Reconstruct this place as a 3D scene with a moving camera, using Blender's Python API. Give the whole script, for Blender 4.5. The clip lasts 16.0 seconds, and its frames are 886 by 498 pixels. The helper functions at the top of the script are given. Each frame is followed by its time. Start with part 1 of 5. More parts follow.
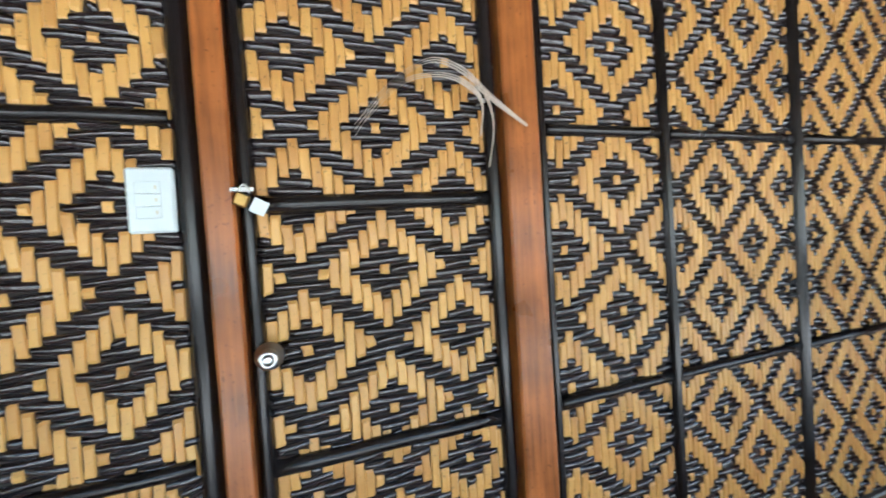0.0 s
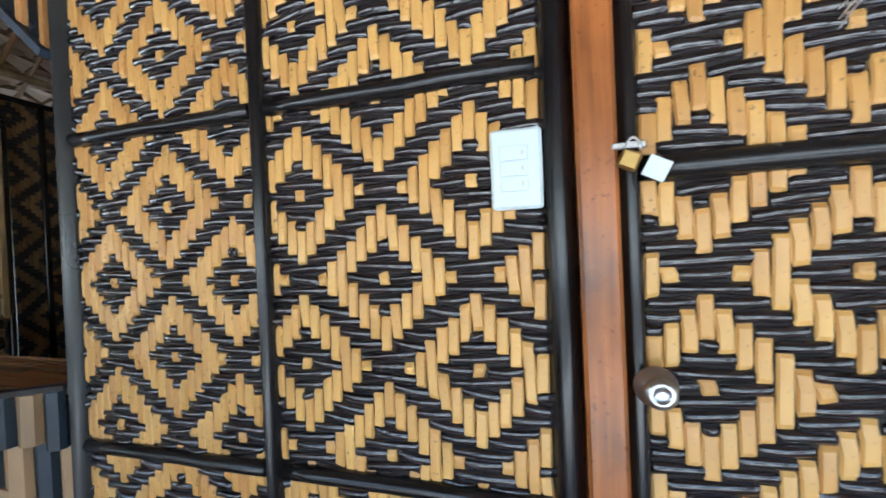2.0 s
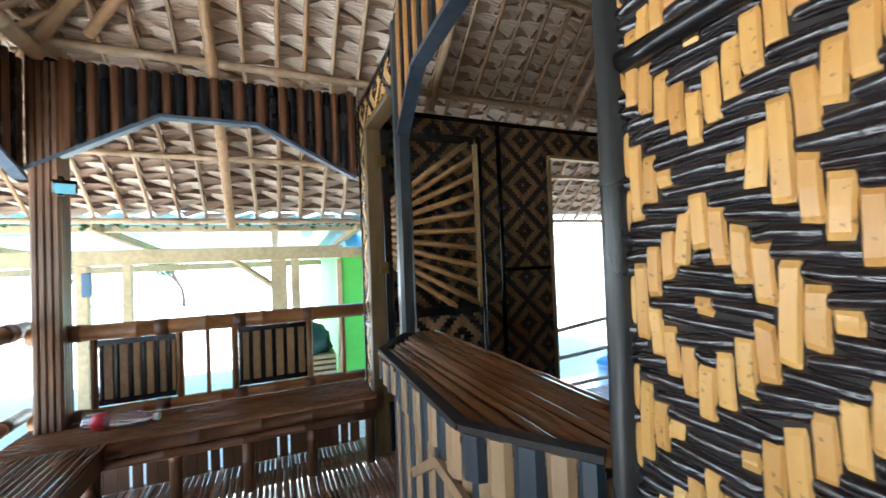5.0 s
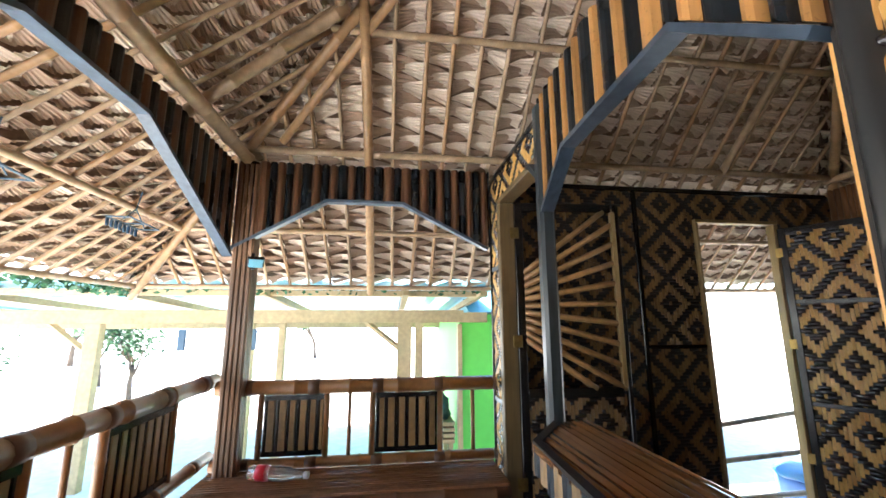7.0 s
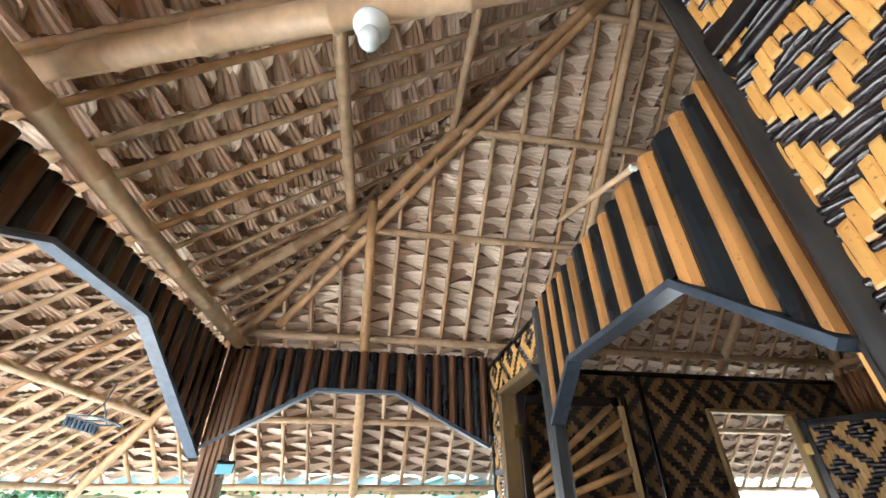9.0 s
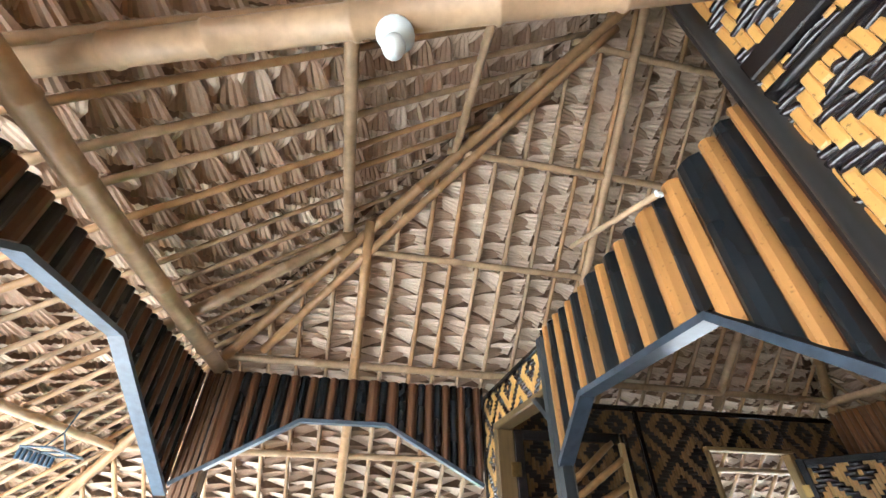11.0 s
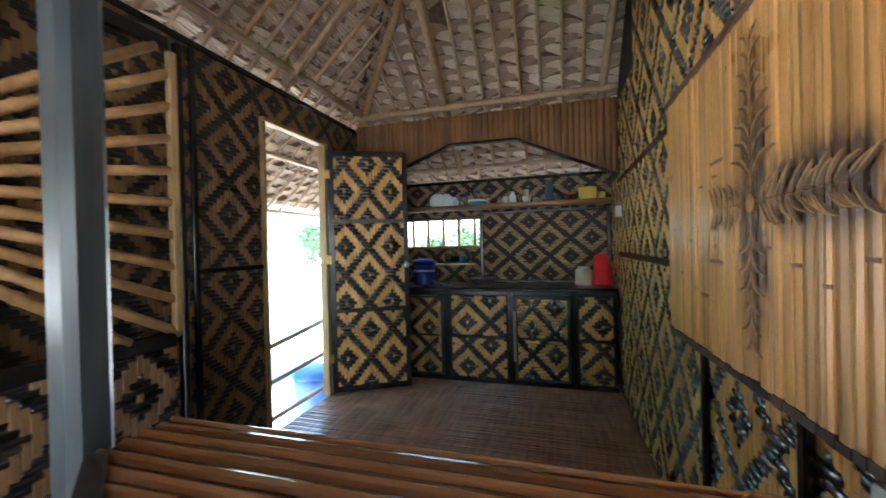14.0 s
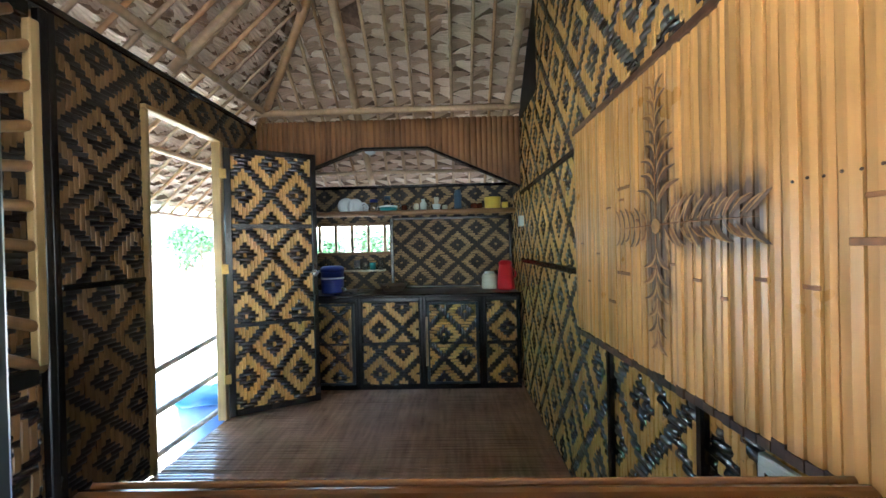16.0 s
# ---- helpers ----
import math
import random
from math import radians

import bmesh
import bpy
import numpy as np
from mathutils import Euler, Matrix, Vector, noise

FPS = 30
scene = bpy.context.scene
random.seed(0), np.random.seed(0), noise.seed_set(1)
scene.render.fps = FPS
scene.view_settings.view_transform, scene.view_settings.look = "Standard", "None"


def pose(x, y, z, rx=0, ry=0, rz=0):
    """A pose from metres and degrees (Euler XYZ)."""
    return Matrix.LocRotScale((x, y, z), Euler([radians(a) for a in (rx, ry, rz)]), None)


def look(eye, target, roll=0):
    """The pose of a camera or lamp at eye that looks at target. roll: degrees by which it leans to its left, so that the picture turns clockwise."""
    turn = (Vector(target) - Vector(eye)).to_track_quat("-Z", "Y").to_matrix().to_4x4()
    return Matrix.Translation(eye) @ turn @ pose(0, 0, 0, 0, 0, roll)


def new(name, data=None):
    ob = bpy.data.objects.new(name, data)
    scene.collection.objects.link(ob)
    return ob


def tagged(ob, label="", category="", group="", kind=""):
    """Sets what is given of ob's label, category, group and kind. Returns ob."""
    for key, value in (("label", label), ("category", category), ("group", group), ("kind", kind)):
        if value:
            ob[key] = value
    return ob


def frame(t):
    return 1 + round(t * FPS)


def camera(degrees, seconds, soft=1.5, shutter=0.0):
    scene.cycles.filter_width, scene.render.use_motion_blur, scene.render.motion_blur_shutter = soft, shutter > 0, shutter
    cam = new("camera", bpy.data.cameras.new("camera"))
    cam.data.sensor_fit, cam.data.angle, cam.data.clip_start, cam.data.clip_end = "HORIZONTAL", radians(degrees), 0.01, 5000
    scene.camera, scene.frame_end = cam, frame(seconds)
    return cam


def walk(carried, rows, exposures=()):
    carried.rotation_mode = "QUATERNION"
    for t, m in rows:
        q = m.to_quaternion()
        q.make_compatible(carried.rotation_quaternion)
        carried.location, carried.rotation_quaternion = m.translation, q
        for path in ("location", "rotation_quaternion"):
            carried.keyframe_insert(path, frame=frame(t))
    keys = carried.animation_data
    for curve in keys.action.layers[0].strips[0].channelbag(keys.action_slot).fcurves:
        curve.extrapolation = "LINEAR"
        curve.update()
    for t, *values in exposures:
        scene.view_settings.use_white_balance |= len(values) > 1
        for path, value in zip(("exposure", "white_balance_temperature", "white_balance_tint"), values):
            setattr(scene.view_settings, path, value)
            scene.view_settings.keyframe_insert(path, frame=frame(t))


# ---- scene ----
cam = camera(97.0, 16.0, shutter=0.3)
METRES, EYE, TILT, LEAN, TURN = 3.0, 1.26, 0.0, 0.0, -19.4
ROWS = [
    (0.0, 0.0, 0.0, 0.0, -0.1, -1.54, 3.73),
    (0.5, -0.0318, 0.022, -0.0005, 9.25, -1.37, 3.51),
    (1.0, -0.0629, 0.0481, 0.0011, 19.71, -1.13, 3.13),
    (1.5, -0.0872, 0.0599, -0.001, 28.49, -0.94, 2.79),
    (2.0, -0.1066, 0.0663, -0.0015, 35.22, -0.61, 2.53),
    (2.5, -0.137, 0.0692, -0.0007, 40.3, 0.25, 2.41),
    (3.0, -0.1721, 0.0746, -0.0003, 44.28, 0.4, 2.45),
    (3.5, -0.2149, 0.0756, -0.0024, 51.27, 0.05, 2.75),
    (4.0, -0.2582, 0.0641, -0.0048, 61.64, 0.32, 3.11),
    (4.5, -0.315, 0.0596, 0.0019, 74.0, 1.04, 2.95),
    (5.0, -0.3515, 0.0529, 0.0039, 86.32, 1.19, 2.21),
    (7.5, -0.3468, -0.009, 0.0483, 104.0, 12.52, -0.54),
    (8.0, -0.3418, -0.0093, 0.0727, 103.11, 19.83, -0.29),
    (8.5, -0.3376, -0.0086, 0.096, 102.43, 28.64, -0.01),
    (11.0, -0.3545, -0.0441, 0.1186, 97.69, 36.1, -0.29),
    (11.5, -0.43, -0.0541, 0.0949, 94.43, 27.63, -0.95),
    (12.0, -0.4906, -0.0589, 0.0745, 87.83, 19.66, -1.84),
    (12.5, -0.5475, -0.0702, 0.0501, 75.83, 13.26, -1.84),
    (13.0, -0.5924, -0.076, 0.0328, 62.14, 8.7, -1.2),
    (13.5, -0.6341, -0.0502, 0.015, 48.18, 4.1, 0.2),
    (14.0, -0.666, -0.0222, -0.0019, 35.94, -0.41, 1.32),
    (14.5, -0.672, -0.0142, -0.0093, 26.65, -3.52, 1.7),
    (15.0, -0.6848, -0.0261, -0.0065, 21.56, -4.09, 1.71),
    (15.5, -0.699, -0.0395, 0.0029, 20.42, -2.17, 1.55),
    (16.0, -0.7079, -0.0466, 0.0123, 20.82, -0.42, 1.31),
]
walk(cam, [(t, pose(0, 0, EYE, TILT, LEAN, TURN) @ pose(METRES * x, METRES * y, METRES * z, 90 + pitch, roll, yaw)) for t, x, y, z, yaw, pitch, roll in ROWS], exposures=[(0.0, 2.40, 5600, 4), (1.0, 2.34, 5500, 4), (2.0, 2.50, 5300, 4), (3.0, 2.60, 5100, 4), (4.0, 2.65, 5150, 4), (5.0, 2.80, 5500, 4), (7.5, 2.88, 6000, 9), (8.5, 2.92, 6000, 9), (11.0, 3.22, 5800, 7), (12.5, 3.02, 5700, 6), (13.6, 3.00, 5800, 9), (14.4, 3.78, 5600, 4), (16.0, 3.78, 5600, 4)])

# ---- light ----
world = bpy.data.worlds.new("world")
scene.world = world
world.use_nodes = True
wn = world.node_tree
sky = wn.nodes.new("ShaderNodeTexSky")
sky.sky_type = 'NISHITA'
sky.sun_disc = False
sky.sun_elevation = radians(58)
sky.sun_rotation = radians(200)
wn.links.new(sky.outputs[0], wn.nodes["Background"].inputs[0])
wn.nodes["Background"].inputs[1].default_value = 0.15
sun = new("sun", bpy.data.lights.new("sun", 'SUN'))
sun.data.energy, sun.data.angle, sun.data.color = 5.0, radians(0.5), (1.0, 0.95, 0.86)
sun.matrix_world = look((0, 0, 0), (-math.sin(radians(200)) * math.cos(radians(58)), -math.cos(radians(200)) * math.cos(radians(58)), -math.sin(radians(58))))


# ---- materials ----
def material(name, base, rough=0.6, metal=0.0, vary=0.25, scale=30.0, stretch=(1, 1, 1), bump=0.2, island=0.0, rand=0.0, second=None, coat=0.0, through_light=0.0, specks=0.0):
    """A procedural surface: two scales of colour variation, grain relief, and a random tone per piece."""
    m = bpy.data.materials.new(name)
    m.use_nodes = True
    nt = m.node_tree
    n, l = nt.nodes, nt.links
    b = n["Principled BSDF"]
    b.inputs["Roughness"].default_value, b.inputs["Metallic"].default_value = rough, metal
    if coat:
        b.inputs["Coat Weight"].default_value, b.inputs["Coat Roughness"].default_value = coat, 0.09
    tc = n.new("ShaderNodeTexCoord")
    mp = n.new("ShaderNodeMapping")
    mp.inputs["Scale"].default_value = stretch
    l.new(tc.outputs["Object"], mp.inputs[0])
    fine, broad = n.new("ShaderNodeTexNoise"), n.new("ShaderNodeTexNoise")
    fine.inputs["Scale"].default_value, fine.inputs["Detail"].default_value = scale, 6
    broad.inputs["Scale"].default_value, broad.inputs["Detail"].default_value = scale * 0.12, 3
    l.new(mp.outputs[0], fine.inputs["Vector"]), l.new(tc.outputs["Object"], broad.inputs["Vector"])
    add = n.new("ShaderNodeMath")
    add.operation = 'ADD'
    l.new(fine.outputs[0], add.inputs[0]), l.new(broad.outputs[0], add.inputs[1])
    last = add.outputs[0]
    for source, amount in ((("ShaderNodeNewGeometry", "Random Per Island"), island), (("ShaderNodeObjectInfo", "Random"), rand)):
        if amount:
            g, k = n.new(source[0]), n.new("ShaderNodeMath")
            k.operation = 'MULTIPLY_ADD'
            k.inputs[1].default_value = amount
            l.new(g.outputs[source[1]], k.inputs[0]), l.new(last, k.inputs[2])
            last = k.outputs[0]
    ramp = n.new("ShaderNodeMapRange")
    ramp.inputs["From Min"].default_value, ramp.inputs["From Max"].default_value = 0.55, 1.45 + island + rand
    l.new(last, ramp.inputs["Value"])
    mix = n.new("ShaderNodeMix")
    mix.data_type = 'RGBA'
    dark = second or tuple(c * (1 - 2 * vary) for c in base)
    mix.inputs["A"].default_value = (*dark, 1)
    mix.inputs["B"].default_value = (*(min(1, c * (1 + vary * 0.7)) for c in base), 1)
    l.new(ramp.outputs[0], mix.inputs["Factor"])
    colour = mix.outputs["Result"]
    if specks:
        sp, th, sm = n.new("ShaderNodeTexNoise"), n.new("ShaderNodeMapRange"), n.new("ShaderNodeMix")
        sp.inputs["Scale"].default_value, sp.inputs["Detail"].default_value = 95.0, 2
        l.new(tc.outputs["Object"], sp.inputs["Vector"]), l.new(sp.outputs[0], th.inputs["Value"])
        th.inputs["From Min"].default_value, th.inputs["From Max"].default_value, th.inputs["To Max"].default_value = 0.64, 0.72, specks
        sm.data_type = 'RGBA'
        sm.inputs["B"].default_value = (*(c * 0.16 for c in base), 1)
        l.new(th.outputs[0], sm.inputs["Factor"]), l.new(colour, sm.inputs["A"])
        colour = sm.outputs["Result"]
    l.new(colour, b.inputs["Base Color"])
    if bump:
        bp = n.new("ShaderNodeBump")
        bp.inputs["Strength"].default_value, bp.inputs["Distance"].default_value = bump, 0.004
        l.new(fine.outputs[0], bp.inputs["Height"]), l.new(bp.outputs[0], b.inputs["Normal"])
    rr = n.new("ShaderNodeMapRange")
    rr.inputs["To Min"].default_value, rr.inputs["To Max"].default_value = max(0, rough - 0.1), min(1, rough + 0.12)
    l.new(broad.outputs[0], rr.inputs["Value"]), l.new(rr.outputs[0], b.inputs["Roughness"])
    if through_light:
        tr, ms = n.new("ShaderNodeBsdfTranslucent"), n.new("ShaderNodeMixShader")
        ms.inputs[0].default_value = through_light
        l.new(mix.outputs["Result"], tr.inputs[0])
        l.new(b.outputs[0], ms.inputs[1]), l.new(tr.outputs[0], ms.inputs[2])
        l.new(ms.outputs[0], n["Material Output"].inputs[0])
    return m


def glassy(name, colour, rough=0.05):
    m = bpy.data.materials.new(name)
    m.use_nodes = True
    b = m.node_tree.nodes["Principled BSDF"]
    b.inputs["Base Color"].default_value = (*colour, 1)
    b.inputs["Transmission Weight"].default_value, b.inputs["Roughness"].default_value = 0.9, rough
    return m


M = {
    "light_strip": material("split bamboo, pale side", (0.70, 0.44, 0.13), 0.33, vary=0.2, scale=60, stretch=(1, 1, 0.12), bump=0.35, island=0.7, rand=0.7, second=(0.40, 0.17, 0.042), specks=0.7),
    "dark_strip": material("split bamboo, stained black", (0.023, 0.016, 0.017), 0.12, vary=0.35, scale=70, stretch=(0.15, 0.15, 1), bump=0.45, island=0.4, rand=0.4, coat=0.8),
    # brown_strip is darker than light_strip so end wall and door panel look dimly lit
    "brown_strip": material("split bamboo, brown toned down for dim indoor weave", (0.26, 0.145, 0.055), 0.36, vary=0.3, scale=60, stretch=(1, 1, 0.12), bump=0.25, island=0.5),
    "grey_strip": material("split bamboo, faded", (0.46, 0.31, 0.15), 0.4, vary=0.3, scale=60, stretch=(0.12, 1, 1), bump=0.25, island=0.5),
    # dark_brown: the black strip lightened, standing for daylight reflected on the side wall
    "dark_brown": material("split bamboo, black stain lifted by painted-in light", (0.045, 0.032, 0.022), 0.26, vary=0.35, scale=70, stretch=(0.15, 0.15, 1), bump=0.4, island=0.4, coat=0.5),
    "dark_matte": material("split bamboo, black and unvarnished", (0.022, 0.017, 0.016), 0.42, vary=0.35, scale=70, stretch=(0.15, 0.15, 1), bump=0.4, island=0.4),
    "frame_brown": material("olive-brown door frame", (0.16, 0.10, 0.038), 0.45, vary=0.3, scale=40, stretch=(1, 1, 0.08), bump=0.25),
    "backing": material("dark backing mat", (0.02, 0.014, 0.01), 0.7, scale=40),
    "black_wood": material("black-stained timber", (0.014, 0.012, 0.012), 0.22, vary=0.35, scale=40, stretch=(1, 1, 0.1), bump=0.25),
    "orange_wood": material("varnished orange timber", (0.45, 0.152, 0.037), 0.3, vary=0.42, scale=60, stretch=(1, 1, 0.05), bump=0.3, specks=0.5),
    "post_wood": material("brown bamboo-clad post", (0.21, 0.11, 0.055), 0.42, vary=0.35, scale=40, stretch=(1, 1, 0.08), bump=0.25),
    "pale_wood": material("pale sawn timber", (0.36, 0.235, 0.095), 0.5, vary=0.25, scale=40, stretch=(1, 1, 0.08), bump=0.25),
    "bamboo": material("dry bamboo pole", (0.55, 0.38, 0.225), 0.38, vary=0.32, scale=26, stretch=(1, 1, 1), bump=0.15, rand=0.5),
    "bamboo_tan": material("tan varnished bamboo pole", (0.50, 0.30, 0.145), 0.33, vary=0.32, scale=26, bump=0.15, rand=0.5),
    "bamboo_brown": material("brown varnished bamboo", (0.32, 0.145, 0.05), 0.33, vary=0.35, scale=26, bump=0.15, rand=0.4, island=0.4),
    "bamboo_deep": material("deep brown split bamboo", (0.15, 0.065, 0.028), 0.4, vary=0.35, scale=30, stretch=(1, 1, 0.1), bump=0.2, rand=0.4, island=0.4),
    "thatch": material("dry fan-palm thatch", (0.85, 0.74, 0.615), 0.7, vary=0.2, scale=55, bump=0.6, island=0.9, through_light=0.18, second=(0.60, 0.47, 0.345)),
    # same leaf as thatch, coloured darker for fans tilted away from the light
    "thatch_shaded": material("dry fan-palm thatch, shaded tone", (0.59, 0.44, 0.32), 0.75, vary=0.2, scale=55, bump=0.6, island=0.9, through_light=0.18, second=(0.39, 0.265, 0.18)),
    # cover colour is kept dark to paint the shade seen between the fans
    "thatch_cover": material("outer thatch, darkened for shade in the gaps", (0.25, 0.17, 0.115), 0.85, vary=0.35, scale=30, bump=0.6, through_light=0.2),
    "edge_dark": material("worn dark edging", (0.020, 0.013, 0.010), 0.65, vary=0.4, scale=40, bump=0.2),
    "shed_wood": material("pale sawn shed timber", (0.52, 0.38, 0.20), 0.6, vary=0.2, scale=20, bump=0.2),
    "floor_strip": material("polished split-bamboo floor", (0.42, 0.255, 0.165), 0.17, vary=0.4, scale=30, stretch=(1, 0.1, 1), bump=0.15, island=0.5),
    "counter": material("varnished bamboo counter", (0.235, 0.102, 0.033), 0.17, vary=0.35, scale=30, stretch=(0.1, 1, 1), bump=0.2, island=0.4, coat=0.5),
    "steel_blue": material("grey-blue painted edging", (0.09, 0.12, 0.16), 0.32, vary=0.3, scale=30, bump=0.1),
    "steel_dark": material("dark steel-blue painted edging", (0.055, 0.075, 0.10), 0.3, vary=0.35, scale=30, bump=0.1),
    "plaster_green": material("bright green painted wall", (0.16, 0.62, 0.09), 0.6, vary=0.06, scale=12, bump=0.05),
    "fascia_brown": material("warm brown split bamboo", (0.27, 0.125, 0.048), 0.4, vary=0.35, scale=30, stretch=(1, 1, 0.1), bump=0.2, rand=0.5),
    "post_grey": material("dark grey-green painted timber", (0.045, 0.055, 0.06), 0.3, vary=0.4, scale=30, stretch=(1, 1, 0.1), bump=0.15),
    "skirt_pale": material("pale brown bamboo slat", (0.40, 0.25, 0.12), 0.45, vary=0.3, scale=30, stretch=(1, 1, 0.12), bump=0.2, rand=0.4),
    "skirt_blue": material("blue-black stained slat", (0.022, 0.035, 0.048), 0.4, vary=0.35, scale=30, stretch=(1, 1, 0.12), bump=0.2),
    "board_slat": material("honey-coloured bamboo slat", (0.72, 0.38, 0.12), 0.30, vary=0.34, scale=34, stretch=(1, 1, 0.06), bump=0.2, rand=0.6),
    "board_leaf": material("pale leaf left unburnt", (0.52, 0.27, 0.085), 0.4, vary=0.3, scale=45, bump=0.2),
    "toasted_dark": material("dark toasted bamboo", (0.13, 0.055, 0.024), 0.5, vary=0.4, scale=45, bump=0.2),
    "toasted": material("toasted brown bamboo", (0.30, 0.12, 0.035), 0.45, vary=0.4, scale=45, bump=0.2),
    "slat_orange": material("orange-brown split bamboo", (0.50, 0.245, 0.075), 0.34, vary=0.34, scale=34, stretch=(1, 1, 0.08), bump=0.25, rand=0.6, specks=0.5),
    "slat_black": material("blue-black stained split bamboo", (0.010, 0.014, 0.017), 0.26, vary=0.35, scale=34, stretch=(1, 1, 0.08), bump=0.25),
    "post_dark": material("dark weathered post", (0.030, 0.030, 0.028), 0.3, vary=0.4, scale=30, stretch=(1, 1, 0.1), bump=0.2),
    "burnt": material("scorched bamboo", (0.07, 0.025, 0.010), 0.5, vary=0.5, scale=45, bump=0.2),
    "brass": material("brass", (0.48, 0.32, 0.11), 0.38, metal=1.0, vary=0.15, scale=60, bump=0.05),
    "old_brass": material("dull brass", (0.22, 0.15, 0.055), 0.45, metal=1.0, vary=0.3, scale=60, bump=0.05),
    "steel": material("polished steel", (0.66, 0.67, 0.68), 0.28, metal=1.0, vary=0.08, scale=60, bump=0.03),
    "red_plastic": material("red plastic", (0.62, 0.015, 0.03), 0.3, vary=0.08, scale=20, bump=0.0),
    "blue_plastic": material("deep blue plastic", (0.012, 0.03, 0.22), 0.35, vary=0.1, scale=20, bump=0.0),
    "yellow_plastic": material("yellow plastic", (0.80, 0.62, 0.10), 0.4, vary=0.06, scale=20, bump=0.0),
    "teal_plastic": material("teal plastic", (0.05, 0.36, 0.42), 0.35, vary=0.08, scale=20, bump=0.0),
    "milky_plastic": material("milky translucent plastic", (0.62, 0.62, 0.50), 0.4, vary=0.05, scale=20, bump=0.0),
    "pink_plastic": material("pink plastic", (0.80, 0.12, 0.25), 0.4, vary=0.06, scale=20, bump=0.0),
    "slate_plastic": material("grey-blue plastic", (0.05, 0.10, 0.16), 0.4, vary=0.08, scale=20, bump=0.0),
    "amber": material("amber jar", (0.10, 0.02, 0.008), 0.15, vary=0.1, scale=20, bump=0.0),
    "wire": material("pale dry cane", (0.60, 0.51, 0.42), 0.5, vary=0.2, scale=60, bump=0.1),
    "roof_blue": material("pale blue corrugated sheet", (0.20, 0.50, 0.62), 0.35, vary=0.15, scale=6, bump=0.05),
    "tarp": material("blue and white plastic sheet", (0.22, 0.36, 0.58), 0.4, vary=0.1, scale=5, bump=0.1, second=(0.02, 0.10, 0.5)),
    "moss": material("green fringe", (0.05, 0.16, 0.07), 0.8, vary=0.4, scale=40, bump=0.6, island=0.4),
    "leaf": material("bright green leaf", (0.06, 0.15, 0.05), 0.5, vary=0.4, scale=10, bump=0.1, island=0.6),
    "bark": material("grey-brown bark", (0.18, 0.13, 0.09), 0.9, vary=0.35, scale=14, bump=0.6),
    "clear": glassy("clear plastic", (0.92, 0.96, 0.97), 0.06),
    "sunray": material("brown bamboo stick", (0.48, 0.27, 0.11), 0.4, vary=0.3, scale=30, bump=0.15),
    "seat": material("worn brown bamboo seat", (0.24, 0.115, 0.055), 0.22, vary=0.35, scale=30, bump=0.2, rand=0.5),
    "rail_slat": material("olive-brown bamboo slat", (0.34, 0.20, 0.075), 0.4, vary=0.3, scale=30, bump=0.2, rand=0.5),
    "worktop": material("dark worktop", (0.10, 0.05, 0.032), 0.3, vary=0.3, scale=20, stretch=(0.1, 1, 1), bump=0.1),
    "shelf_wood": material("rough brown shelf pole", (0.30, 0.17, 0.08), 0.5, vary=0.3, scale=20, stretch=(0.1, 1, 1), bump=0.2),
    # rail colour raised to paint in the bright haze outdoors
    "stair_rail": material("grey bamboo, paled by outdoor haze", (0.78, 0.73, 0.64), 0.6, vary=0.2, scale=20, bump=0.2),
    "tarp_green": material("dark green sheet", (0.03, 0.10, 0.09), 0.5, vary=0.4, scale=6, bump=0.3),
    "tarp_blue": material("blue cover", (0.08, 0.26, 0.62), 0.4, vary=0.3, scale=6, bump=0.2),
    "sand": material("pale sunlit sand", (0.74, 0.71, 0.66), 0.9, vary=0.15, scale=8, bump=0.4),
    "white_plastic": material("white plastic", (0.70, 0.79, 0.80), 0.3, vary=0.03, scale=20, bump=0.0),
}


SCORCH = (-0.04, -0.01)  # middle of the burnt drawing, on its board


